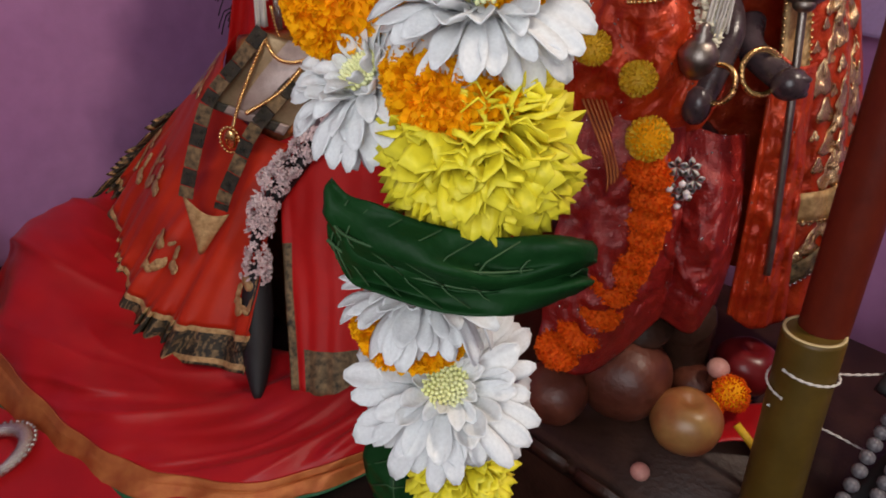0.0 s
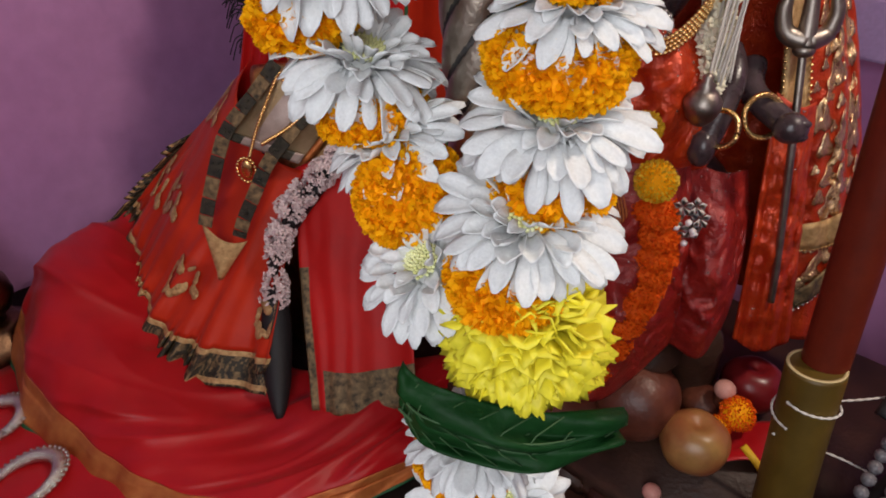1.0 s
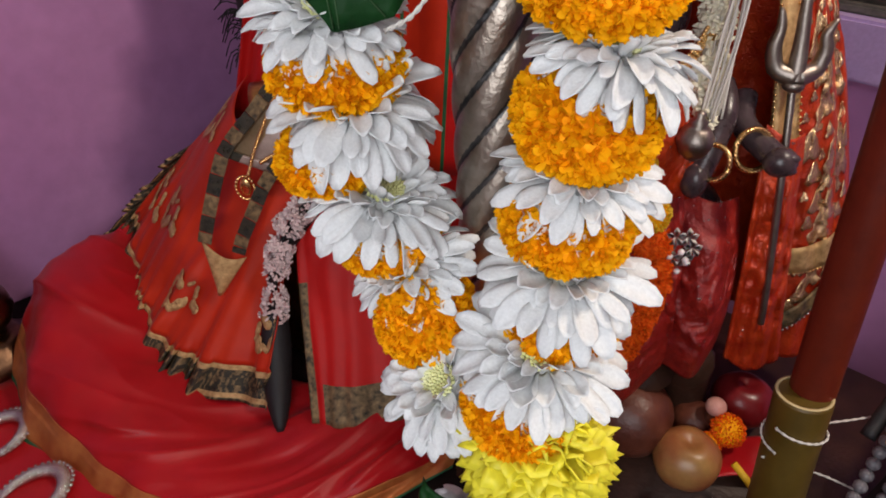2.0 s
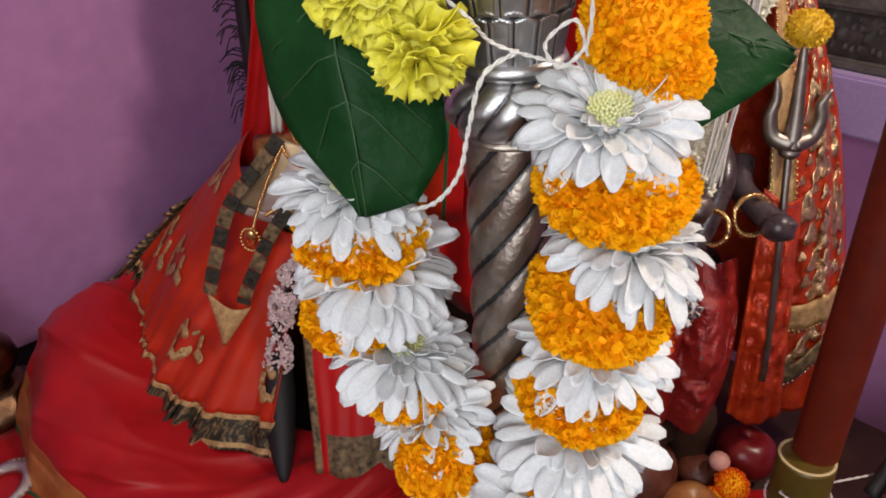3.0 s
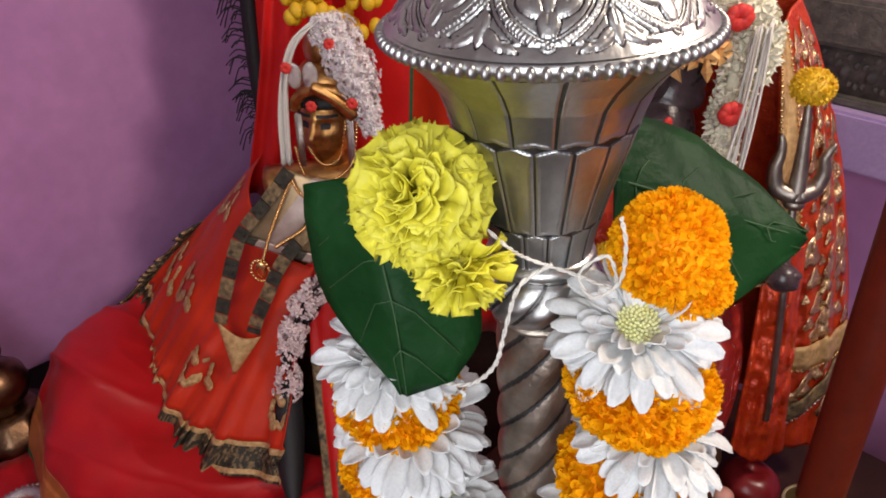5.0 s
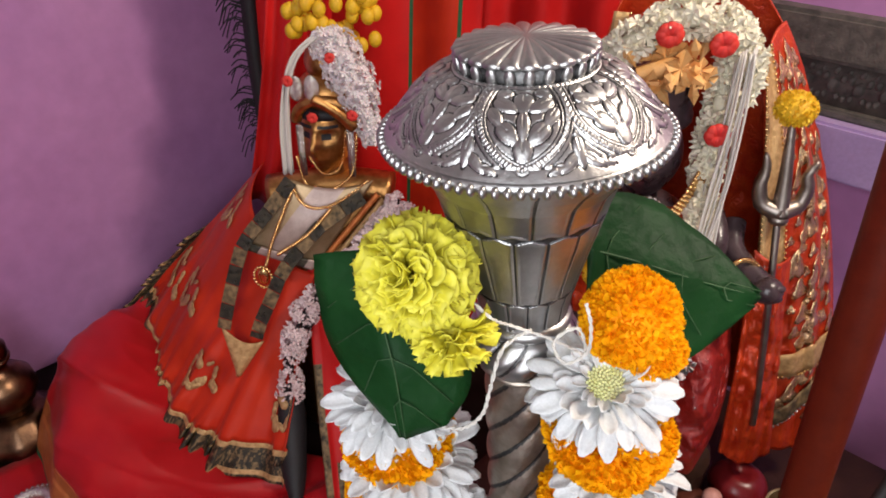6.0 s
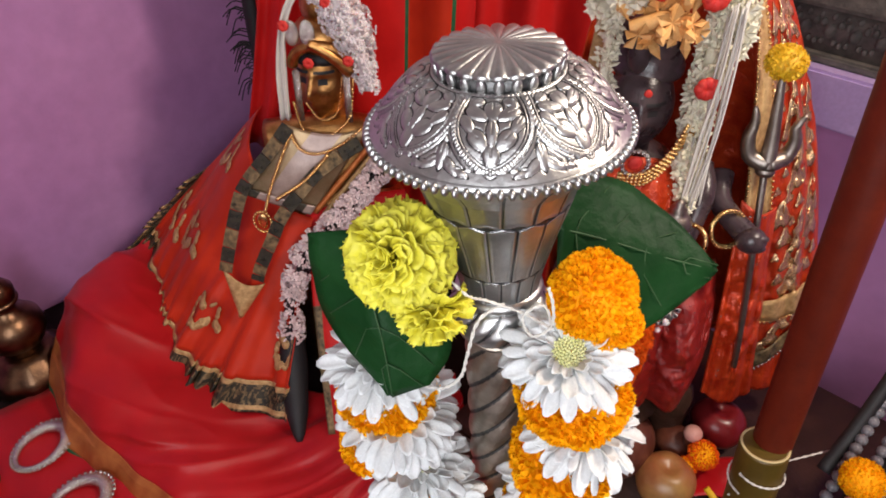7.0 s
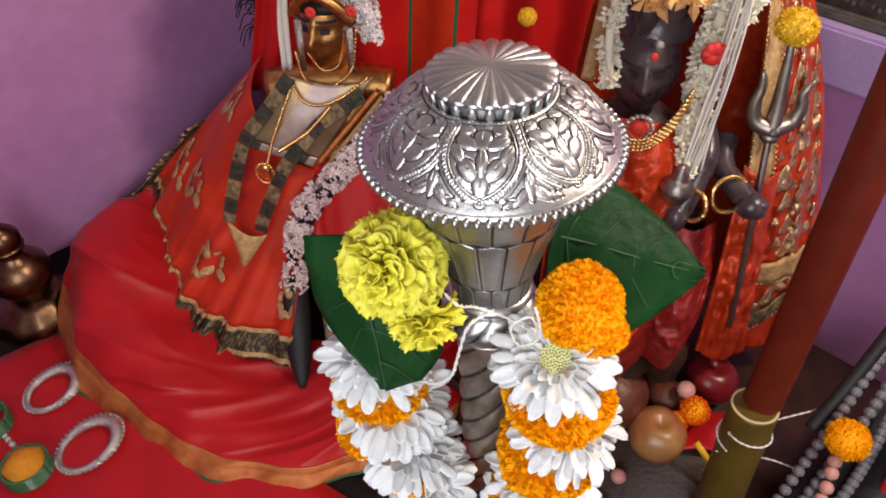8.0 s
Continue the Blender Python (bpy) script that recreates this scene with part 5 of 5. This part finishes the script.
hood = thing("orange_tinsel_robe", (0.3, 0.68, 0.1), "orange tinsel robe with gold sequin border draped over the statue", "robe")
hood_fn = skirt_bezier([(0.105, 0.72, 0.60), (0.13, 0.74, 0.645), (0.19, 0.75, 0.66), (0.245, 0.745, 0.64), (0.277, 0.735, 0.605)],
                       [(0.08, 0.73, 0.45), (0.12, 0.78, 0.45), (0.23, 0.79, 0.45), (0.33, 0.76, 0.45), (0.372, 0.73, 0.45)],
                       [(0.09, 0.71, 0.12), (0.14, 0.76, 0.1), (0.26, 0.77, 0.1), (0.38, 0.74, 0.1), (0.445, 0.675, 0.10)], 0.006, 3, 1.2, 0.004)
bm = bmesh.new()
sheet(bm, hood_fn, 110, 80, 0.0015)
part("hood", bm, TINSEL, hood)
side_fn = skirt_bezier([(0.250, 0.690, 0.58), (0.262, 0.715, 0.60), (0.277, 0.733, 0.607)], [(0.285, 0.640, 0.40), (0.345, 0.66, 0.42), (0.385, 0.72, 0.45)], [(0.300, 0.620, 0.13), (0.37, 0.625, 0.12), (0.445, 0.672, 0.10)], 0.006, 2, 0.6, 0.005)
bm = bmesh.new()
sheet(bm, side_fn, 90, 110, 0.0015)
part("side_panel", bm, TINSEL, hood)
bm = bmesh.new()
for i in range(70):
    u, v = 0.36 + 0.58 * ((i * 0.618) % 1), 0.06 + 0.86 * (i + RND.uniform(-0.3, 0.3)) / 70
    r = RND.choice((0.010, 0.014, 0.022, 0.030)) * 0.5
    spin = RND.uniform(0, 6.28)
    def spot(a, b):
        ang = 2 * math.pi * a + spin
        rad = b * (0.8 + 0.25 * math.sin(3 * ang) + 0.12 * math.sin(7 * ang))
        return side_fn(min(max(u + r * 9.0 * rad * math.cos(ang), 0.01), 0.99), min(max(v + r * 2.6 * rad * math.sin(ang), 0.01), 0.99)) + Vector((-0.001, -0.0035, 0.0015))
    sheet(bm, spot, 14, 3, 0.0006)
tagged(part("foil_spot", bm, FOIL, hood, "crinkled gold foil spots"), kind="stuff")
border_fn = lambda u, v: side_fn(0.0 + 0.30 * u, 0.0 + 0.80 * v) + Vector((-0.002, -0.006, 0.002))
bm = bmesh.new()
sheet(bm, border_fn, 6, 60, 0.0015)
part("gold_border", bm, ZARI, hood, "gold sequin border")
bm = bmesh.new()
sheet(bm, lambda u, v: side_fn(0.04 + 0.9 * u, 0.745 + 0.055 * v) + Vector((-0.002, -0.007, 0.002)), 30, 4, 0.0015)
part("gold_border", bm, ZARI, hood, "gold sequin border")
bm = bmesh.new()
sheet(bm, lambda u, v: side_fn(0.0 + 0.8 * u, 0.99 - 0.14 * u + 0.04 * v - 0.04) + Vector((-0.002, -0.007, 0.002)), 30, 4, 0.0015)
part("gold_border", bm, DULLZARI, hood, "dull gold braid")
for u in (0.0, 0.30):
    beads("", [side_fn(u, 0.8 * k / 14) + Vector((-0.002, -0.009, 0.002)) for k in range(15)], 0.0017, 60, GOLD, "", parent=hood)
beads("", [side_fn(0.04 + 0.9 * k / 8, 0.80) + Vector((-0.002, -0.009, 0.002)) for k in range(9)], 0.0017, 26, GOLD, "", parent=hood)
beads("", [side_fn(0.8 * k / 8, 0.99 - 0.14 * k / 8) + Vector((-0.002, -0.009, 0.002)) for k in range(9)], 0.0017, 26, CRYSTAL, "", parent=hood)
leftgold = lambda q: Vector((0.105 - 0.012 * q, 0.705 - 0.01 * q, 0.62 - 0.16 * q))
bm = bmesh.new()
sheet(bm, lambda u, v: leftgold(v) + Vector((0.014 * u, -0.004 * u, 0)), 4, 20, 0.0015)
part("gold_border", bm, ZARI, hood, "gold sequin border")
beads("", [leftgold(k / 6) + Vector((0.014, -0.008, 0)) for k in range(7)], 0.0017, 22, GOLD, "", parent=hood)

tunic = thing("red_glitter_dress", (0.17, 0.6, 0.08), "red sequinned net dress and sash round the statue", "dress")
for name, t, m, l, amp, w, material in (
    ("bodice", [(0.085, 0.67, 0.44), (0.15, 0.615, 0.462), (0.225, 0.665, 0.43)], [(0.075, 0.60, 0.41), (0.15, 0.56, 0.41), (0.235, 0.60, 0.39)], [(0.09, 0.62, 0.33), (0.15, 0.60, 0.33), (0.215, 0.62, 0.33)], 0.004, 3, TINSEL),
    ("trouser_leg", [(0.195, 0.64, 0.335), (0.225, 0.61, 0.33), (0.262, 0.64, 0.32)], [(0.19, 0.58, 0.24), (0.235, 0.55, 0.24), (0.275, 0.60, 0.24)], [(0.21, 0.60, 0.13), (0.24, 0.58, 0.125), (0.272, 0.62, 0.13)], 0.003, 1, GLITTER),
    ("robe_front", [(0.270, 0.64, 0.40), (0.29, 0.63, 0.39), (0.31, 0.645, 0.39)], [(0.270, 0.60, 0.28), (0.295, 0.60, 0.28), (0.32, 0.62, 0.28)], [(0.285, 0.61, 0.13), (0.31, 0.60, 0.12), (0.35, 0.62, 0.12)], 0.003, 2, TINSEL),
    ("sash", [(0.105, 0.62, 0.36), (0.15, 0.595, 0.355), (0.195, 0.615, 0.345)], [(0.08, 0.56, 0.22), (0.155, 0.54, 0.25), (0.215, 0.58, 0.24)], [(0.085, 0.55, 0.10), (0.135, 0.535, 0.10), (0.205, 0.58, 0.14)], 0.003, 1.3, GLITTER)):
    bm = bmesh.new()
    fn = skirt_bezier(t, m, l, amp, w, 0.5, 0.010)
    sheet(bm, fn, 90, 70, 0.0015)
    part(name, bm, material, tunic)
    bm = bmesh.new()
    for i in range(110 if name != "robe_front" else 20):
        ball(bm, fn(RND.random(), RND.random()) + Vector((0, -0.001, 0.001)), RND.uniform(0.0007, 0.0017), 6, 4, (1, 0.5, 1))
    tagged(part("sequin", bm, CRYSTAL, tunic), kind="stuff")
bm = bmesh.new()
for k in range(6):
    tube(bm, smooth_line([(0.10 + k * 0.004, 0.60, 0.36), (0.128 + k * 0.003, 0.575, 0.30), (0.125 + k * 0.003, 0.565, 0.24)], 16), 0.0012, 5)
tagged(part("cord_loop", bm, COPPERZARI, tunic), kind="stuff")
bm = bmesh.new()
tube(bm, smooth_line([(0.24, 0.60, 0.13), (0.255, 0.63, 0.1), (0.26, 0.64, 0.006)], 12), 0.03, 12)
tube(bm, smooth_line([(0.20, 0.60, 0.12), (0.20, 0.62, 0.08), (0.20, 0.62, 0.006)], 12), 0.03, 12)
part("leg_wrap", bm, STONEBEIGE, tunic, "brown cloth wound on the legs")

strung("white_flower_string", [(0.212, 0.66, 0.600), (0.203, 0.645, 0.55), (0.198, 0.635, 0.50), (0.196, 0.617, 0.445), (0.190, 0.600, 0.405)], lambda q: 0.017 - 0.006 * q, 460, 0.011, IVORY, "string of white buds hanging beside the stone face", 0.35)
strung("white_flower_string", [(0.110, 0.665, 0.575), (0.107, 0.655, 0.530), (0.115, 0.645, 0.480)], 0.008, 130, 0.009, IVORY, "string of white buds hanging beside the stone face", 0.35)
hank("white_thread_tassel", [(0.210, 0.628, 0.608), (0.208, 0.620, 0.55), (0.206, 0.612, 0.49), (0.199, 0.60, 0.425)], 16, 0.012, 0.0011, "white cotton threads hanging from the flower crown")
strung("white_flower_wreath", [(0.098, 0.665, 0.585), (0.118, 0.65, 0.610), (0.155, 0.645, 0.630), (0.195, 0.645, 0.622), (0.218, 0.65, 0.590), (0.214, 0.65, 0.560)], 0.016, 420, 0.012, IVORY, "thick crown of white flowers on the statue's head", 0.6)
strung("peach_petal_heap", [(0.120, 0.635, 0.582), (0.145, 0.63, 0.592), (0.170, 0.632, 0.590)], 0.014, 34, 0.020, PEACH, "heap of peach coloured petals on the crown", 0.6, "petals")
for at in ((0.184, 0.622, 0.615), (0.195, 0.618, 0.535), (0.14, 0.63, 0.62)):
    bm = bmesh.new()
    for k in range(8):
        ball(bm, Vector(at) + Vector((0.006 * math.cos(k * 0.8), -0.002, 0.005 * math.sin(k * 0.8))), 0.0065, 8, 6, (1, 0.6, 1))
    solid("red_flower", bm, REDPETAL, "small red flower in the white crown", "flower", "red flowers in the crown")
bm = bmesh.new()
ball(bm, (0.137, 0.590, 0.470), 0.007, 12, 8, (1, 0.5, 1.1))
jewel = solid("jewelled_pendant", bm, REDPETAL, "round pendant with a red stone and clear surround", "pendant")
beads("", [(0.137 + 0.0125 * math.cos(k * 0.63), 0.590, 0.470 + 0.013 * math.sin(k * 0.63)) for k in range(11)], 0.0026, 18, CRYSTAL, "", parent=jewel)
for k in range(4):
    beads("gold_bead_necklace", [(0.188, 0.622, 0.494 - k * 0.005), (0.171, 0.602, 0.476 - k * 0.005), (0.148, 0.588, 0.461 - k * 0.004), (0.124, 0.592, 0.457 - k * 0.004)], 0.0022, 22, GOLD, "gold bead necklace on the standing statue")
bm = bmesh.new()
ball(bm, (0.196, 0.63, 0.488), 0.009, 12, 8)
solid("gold_ear_stud", bm, GOLD, "round gold ear ornament", "earring")


def ring_thing(at, r, thick, face, label):
    bm = bmesh.new()
    m = Matrix.Translation(at) @ facing(face)
    tube(bm, [m @ Vector((r * math.cos(2 * math.pi * k / 32), r * math.sin(2 * math.pi * k / 32), 0)) for k in range(33)], thick, 8)
    ob = solid("gold_bangle", bm, GOLD, label, "bangle", "gold bangles on the wrists")
    bm = bmesh.new()
    for k in range(30):
        ball(bm, m @ Vector(((r + thick * 0.3) * math.cos(2 * math.pi * k / 30), (r + thick * 0.3) * math.sin(2 * math.pi * k / 30), thick * 0.8)), thick * 0.5, 6, 4)
    tagged(part("grain", bm, GOLD, ob), kind="stuff")


ring_thing((0.246, 0.598, 0.392), 0.019, 0.0028, (0.3, -1, 0.35), "gold beaded bangle on the dark stone wrist")
ring_thing((0.210, 0.590, 0.382), 0.016, 0.0028, (-0.9, -0.7, 0.3), "gold beaded bangle on the dark stone wrist")
pot = thing("small_water_pot", (0.187, 0.585, 0.37), "small dark metal pot held by the statue", "pot")
bm = bmesh.new()
lathe(bm, [(0.006, 0.0), (0.012, 0.006), (0.0165, 0.016), (0.0165, 0.022), (0.011, 0.03), (0.007, 0.033), (0.0085, 0.036), (0.004, 0.039), (0.005, 0.043), (0.001, 0.046)], (0.187, 0.585, 0.388), 28)
part("pot_body", bm, STEEL, pot)

trident = thing("steel_trident", (0.306, 0.598, 0.19), "dull steel trident held upright by the statue", "trident")
bm = bmesh.new()
tube(bm, smooth_line([(0.306, 0.598, 0.19), (0.300, 0.600, 0.24), (0.285, 0.612, 0.36), (0.279, 0.632, 0.44)], 24), 0.0036, 12)
part("staff", bm, STEEL, trident)
bm = bmesh.new()
ball(bm, (0.279, 0.632, 0.442), 0.010, 12, 8, (1, 1, 0.7))
part("collar", bm, STEEL, trident)
for pts in ([(0.279, 0.632, 0.445), (0.277, 0.637, 0.48), (0.270, 0.645, 0.545)], [(0.279, 0.632, 0.449), (0.262, 0.638, 0.455), (0.256, 0.640, 0.475), (0.258, 0.641, 0.492), (0.254, 0.642, 0.508)], [(0.279, 0.632, 0.449), (0.297, 0.638, 0.455), (0.302, 0.640, 0.472), (0.299, 0.641, 0.487), (0.306, 0.642, 0.500)]):
    bm = bmesh.new()
    tube(bm, smooth_line(pts, 16), lambda q: 0.0085 * (1 - q) ** 0.6 + 0.001, 10)
    part("prong", bm, STEEL, trident)


def loose_marigold(name, at, r, axis, mats, label, flat=0.75, group=""):
    bm = marigold_bm(r, flat, 620)
    bm.transform(Matrix.Translation(at) @ facing(axis))
    return solid(name, bm, mats, label, "marigold", group)


loose_marigold("yellow_marigold", (0.268, 0.640, 0.553), 0.020, (0, -0.3, 1), [YELLOWMARI, YELLOWMARI], "yellow marigold stuck on the trident's tip")
loose_marigold("yellow_marigold", (0.158, 0.575, 0.335), 0.021, (0, -0.8, 0.5), [YELLOWMARI, DEEPMARI], "golden yellow marigold at the top of the chain")
for at in ((0.098, 0.57, 0.413), (0.136, 0.56, 0.393)):
    loose_marigold("yellow_marigold", at, 0.016, (0, -0.5, 0.8), [YELLOWMARI, YELLOWMARI], "yellow marigold tucked in the red dress")
loose_marigold("yellow_marigold", (0.05, 0.97, 0.40), 0.014, (0, -0.5, 0.8), [YELLOWMARI, YELLOWMARI], "small yellow marigold on the red cloth")
chain = thing("marigold_chain", (0.103, 0.545, 0.12), "hanging chain of red-orange marigolds on the red dress", "garland")
for p in smooth_line([(0.163, 0.575, 0.305), (0.169, 0.572, 0.272), (0.165, 0.567, 0.246), (0.158, 0.56, 0.220), (0.147, 0.553, 0.195), (0.131, 0.548, 0.155), (0.102, 0.538, 0.125)], 10):
    flower_core("marigold", p, (0.25, -0.35, 0.9), marigold_bm(0.0245, 0.55, 520), [REDMARI, REDMARI], chain, "")
bm = bmesh.new()
for k in range(6):
    star(bm, (0.192 + 0.012 * math.cos(k * 1.05), 0.572, 0.300 + 0.014 * math.sin(k * 1.05)), (0, -1, 0.3), 0.010)
    bud(bm, (0.19 + 0.008 * math.cos(k * 1.3), 0.574, 0.285 + 0.012 * math.sin(k * 1.3)), (0.2 * math.cos(k), -1, 0.2), 0.012, 0.004)
solid("silver_flower", bm, JASMINE, "silvery paste flower ornament on the dress", "ornament")

# ---- fruit and offerings on the pedestal ----


def fruit(name, at, r, material, label, dent=0.25, squash=0.92):
    th = thing(name, (at[0], at[1], at[2] - r * squash), label, "fruit")
    bm = bmesh.new()
    prof = []
    for k in range(25):
        a = math.pi * k / 24
        q = r * math.sin(a) * (1 + 0.06 * math.cos(a)) + 1e-4
        z = r * squash * math.cos(a) - dent * r * math.exp(-(q / (0.3 * r)) ** 2) * (1 if math.cos(a) > 0 else -0.6)
        prof.append((q, z))
    lathe(bm, prof, at, 40, wave=lambda a, i, z: 1 + 0.02 * math.cos(5 * a))
    part("flesh", bm, material, th)
    return th


fruit("apple", (0.243, 0.535, 0.042), 0.037, APPLE, "yellow and red apple lying on the stone pedestal")
fruit("apple", (0.332, 0.628, 0.044), 0.036, REDAPPLE, "dark red apple beside the statue's feet")
fruit("brown_ball", (0.185, 0.585, 0.055), 0.050, COCONUT, "large round brown stone ball on the pedestal", 0.0, 1.0)
fruit("dark_ball", (0.108, 0.56, 0.045), 0.036, COCONUT, "dark shiny round fruit on the pedestal", 0.0, 0.95)
fruit("brown_ball", (0.268, 0.60, 0.034), 0.027, COCONUT, "small brown round fruit on the pedestal", 0.0, 0.9)
for at, r in (((0.193, 0.487, 0.016), 0.010), ((0.282, 0.585, 0.075), 0.012)):
    bm = bmesh.new()
    ball(bm, at, r, 16, 12, (1, 1, 0.9))
    solid("pink_pebble", bm, PINK, "small smooth pink pebble", "pebble", "pink pebbles")
bm = bmesh.new()
tube(bm, smooth_line([(0.28, 0.588, 0.012), (0.281, 0.587, 0.05), (0.282, 0.585, 0.07)], 8), 0.008, 10)
solid("clay_stub", bm, COCONUT, "small brown clay stub under the pebble", "stub")
for at, r in (((0.292, 0.562, 0.062), 0.020), ((0.272, 0.553, 0.050), 0.014), ((0.303, 0.572, 0.045), 0.016)):
    loose_marigold("orange_marigold", at, r, (0.1, -0.5, 0.9), [REDMARI, DEEPMARI], "loose red-orange marigold among the fruit", 0.8, "loose marigolds")
bm = bmesh.new()
sheet(bm, lambda u, v: Vector((0.275 + 0.075 * u, 0.525 + 0.06 * v, 0.026 + 0.006 * math.sin(u * 5) * math.cos(v * 4))), 14, 12, 0.0015)
solid("red_cloth_scrap", bm, CRIMSON, "small red cloth scrap on the pedestal", "cloth")
bm = bmesh.new()
tube(bm, [Vector((0.283, 0.512, 0.066)), Vector((0.295, 0.50, 0.056)), Vector((0.315, 0.478, 0.035))], 0.0042, 8)
solid("yellow_stick", bm, YELLOWMARI, "short yellow stick leaning on the bamboo", "stick")

# ---- bamboo and red pole ----
bam = thing("bamboo_tube", (0.305, 0.43, GROUND), "yellow cut bamboo tube holding the red pole", "tube")
bm = bmesh.new()
top, low = Vector((0.290, 0.460, 0.226)), Vector((0.308, 0.425, GROUND))
d = facing(top - low)
n = (top - low).length
lathe(bm, [(0.0205, n), (0.0240, n), (0.0245, n - 0.004), (0.0240, n - 0.10), (0.0252, n - 0.20), (0.0240, n - 0.21), (0.0245, 0.0), (0.0205, 0.0)], low, 36, d)
part("tube_wall", bm, BAMBOO, bam)
bm = bmesh.new()
rows = lathe(bm, [(0.0210, n - 0.012), (0.0212, n + 0.0006), (0.0238, n + 0.0006), (0.0240, n - 0.003)], low, 36, d)
bmesh.ops.delete(bm, geom=[f for f in bm.faces if len(f.verts) > 4], context="FACES_ONLY")
part("cut_rim", bm, BAMBOOEND, bam, "pale cut bamboo rim")
bm = bmesh.new()
a, b = Vector((0.304, 0.458, 0.10)), Vector((0.281, 0.508, 0.80))
line = [a.lerp(b, k / 20) for k in range(21)]
tube(bm, line, lambda q: 0.0192, 28)
solid("red_pole", bm, REDPAINT, "red-brown painted pole standing in the bamboo", "pole")
tie = thing("cotton_tie", (0.29, 0.44, 0.15), "white cotton string tied round the bamboo", "string")
m = Matrix.Translation(low) @ d
strand(tie, "string", [m @ Vector((0.0265 * math.cos(a), 0.0265 * math.sin(a), n - 0.03 - 0.004 * a)) for a in [0.5 * k for k in range(14)]], 0.0014, 90)
strand(tie, "string", [m @ Vector((-0.026, -0.004, n - 0.035)), m @ Vector((-0.031, -0.012, n - 0.055)), m @ Vector((-0.02, -0.022, n - 0.075)), m @ Vector((-0.004, -0.027, n - 0.08))], 0.0012, 40)
strand(tie, "string", [m @ Vector((0.026, 0.0, n - 0.03)), (0.36, 0.50, 0.150), (0.42, 0.53, 0.13)], 0.0014, 40)
strand(tie, "string", [m @ Vector((0.026, -0.006, n - 0.07)), (0.35, 0.475, 0.10), (0.40, 0.48, 0.07)], 0.0014, 40)

# ---- beads and cloth at the right ----
for k, pts in enumerate(([(0.470, 0.56, 0.21), (0.425, 0.51, 0.165), (0.375, 0.455, 0.105), (0.335, 0.41, 0.03)], [(0.472, 0.53, 0.20), (0.428, 0.48, 0.150), (0.380, 0.43, 0.085), (0.345, 0.39, 0.01)], [(0.475, 0.51, 0.18), (0.445, 0.46, 0.12), (0.40, 0.41, 0.06)])):
    beads("prayer_beads", pts, 0.0068, 24, BEAD, "string of greyish white prayer beads over the dark sheet", "beads")
# Made-up black sheet that stands in for the darkness behind the beads.
bm = bmesh.new()
sheet(bm, lambda u, v: Vector((0.33 + 0.20 * u + 0.04 * v, 0.41 + 0.17 * u - 0.10 * v, 0.0 + 0.19 * u - 0.02 * v + 0.01 * math.sin(9 * v + 4 * u))), 20, 20, 0.01)
solid("dark_fill_sheet", bm, BLACK, "black sheet added to fill the dark area beside the pedestal", "cloth")
loose_marigold("orange_marigold", (0.414, 0.468, 0.162), 0.024, (-0.2, -0.6, 0.7), [MARIGOLD, DEEPMARI], "orange marigold resting on the bead strings", 0.8, "loose marigolds")
beads("clear_bead_string", [(0.405, 0.455, 0.138), (0.398, 0.435, 0.115), (0.39, 0.42, 0.095)], 0.008, 5, PINK, "short string of pinkish glass beads", "beads")
bm = bmesh.new()
sheet(bm, lambda u, v: Vector((0.46 + 0.10 * u, 0.46 + 0.03 * u - 0.03 * v, 0.20 - 0.16 * v + 0.01 * math.sin(5 * u + 3 * v))), 14, 14, 0.006)
solid("red_flag_cloth", bm, RED, "red cloth hanging beside the bead strings", "cloth")
bm = bmesh.new()
tube(bm, smooth_line([(0.395, 0.50, 0.13), (0.44, 0.54, 0.19), (0.50, 0.60, 0.28)], 16), 0.008, 8)
solid("sequin_belt", bm, BLACK, "dark belt with glinting metal studs", "belt")
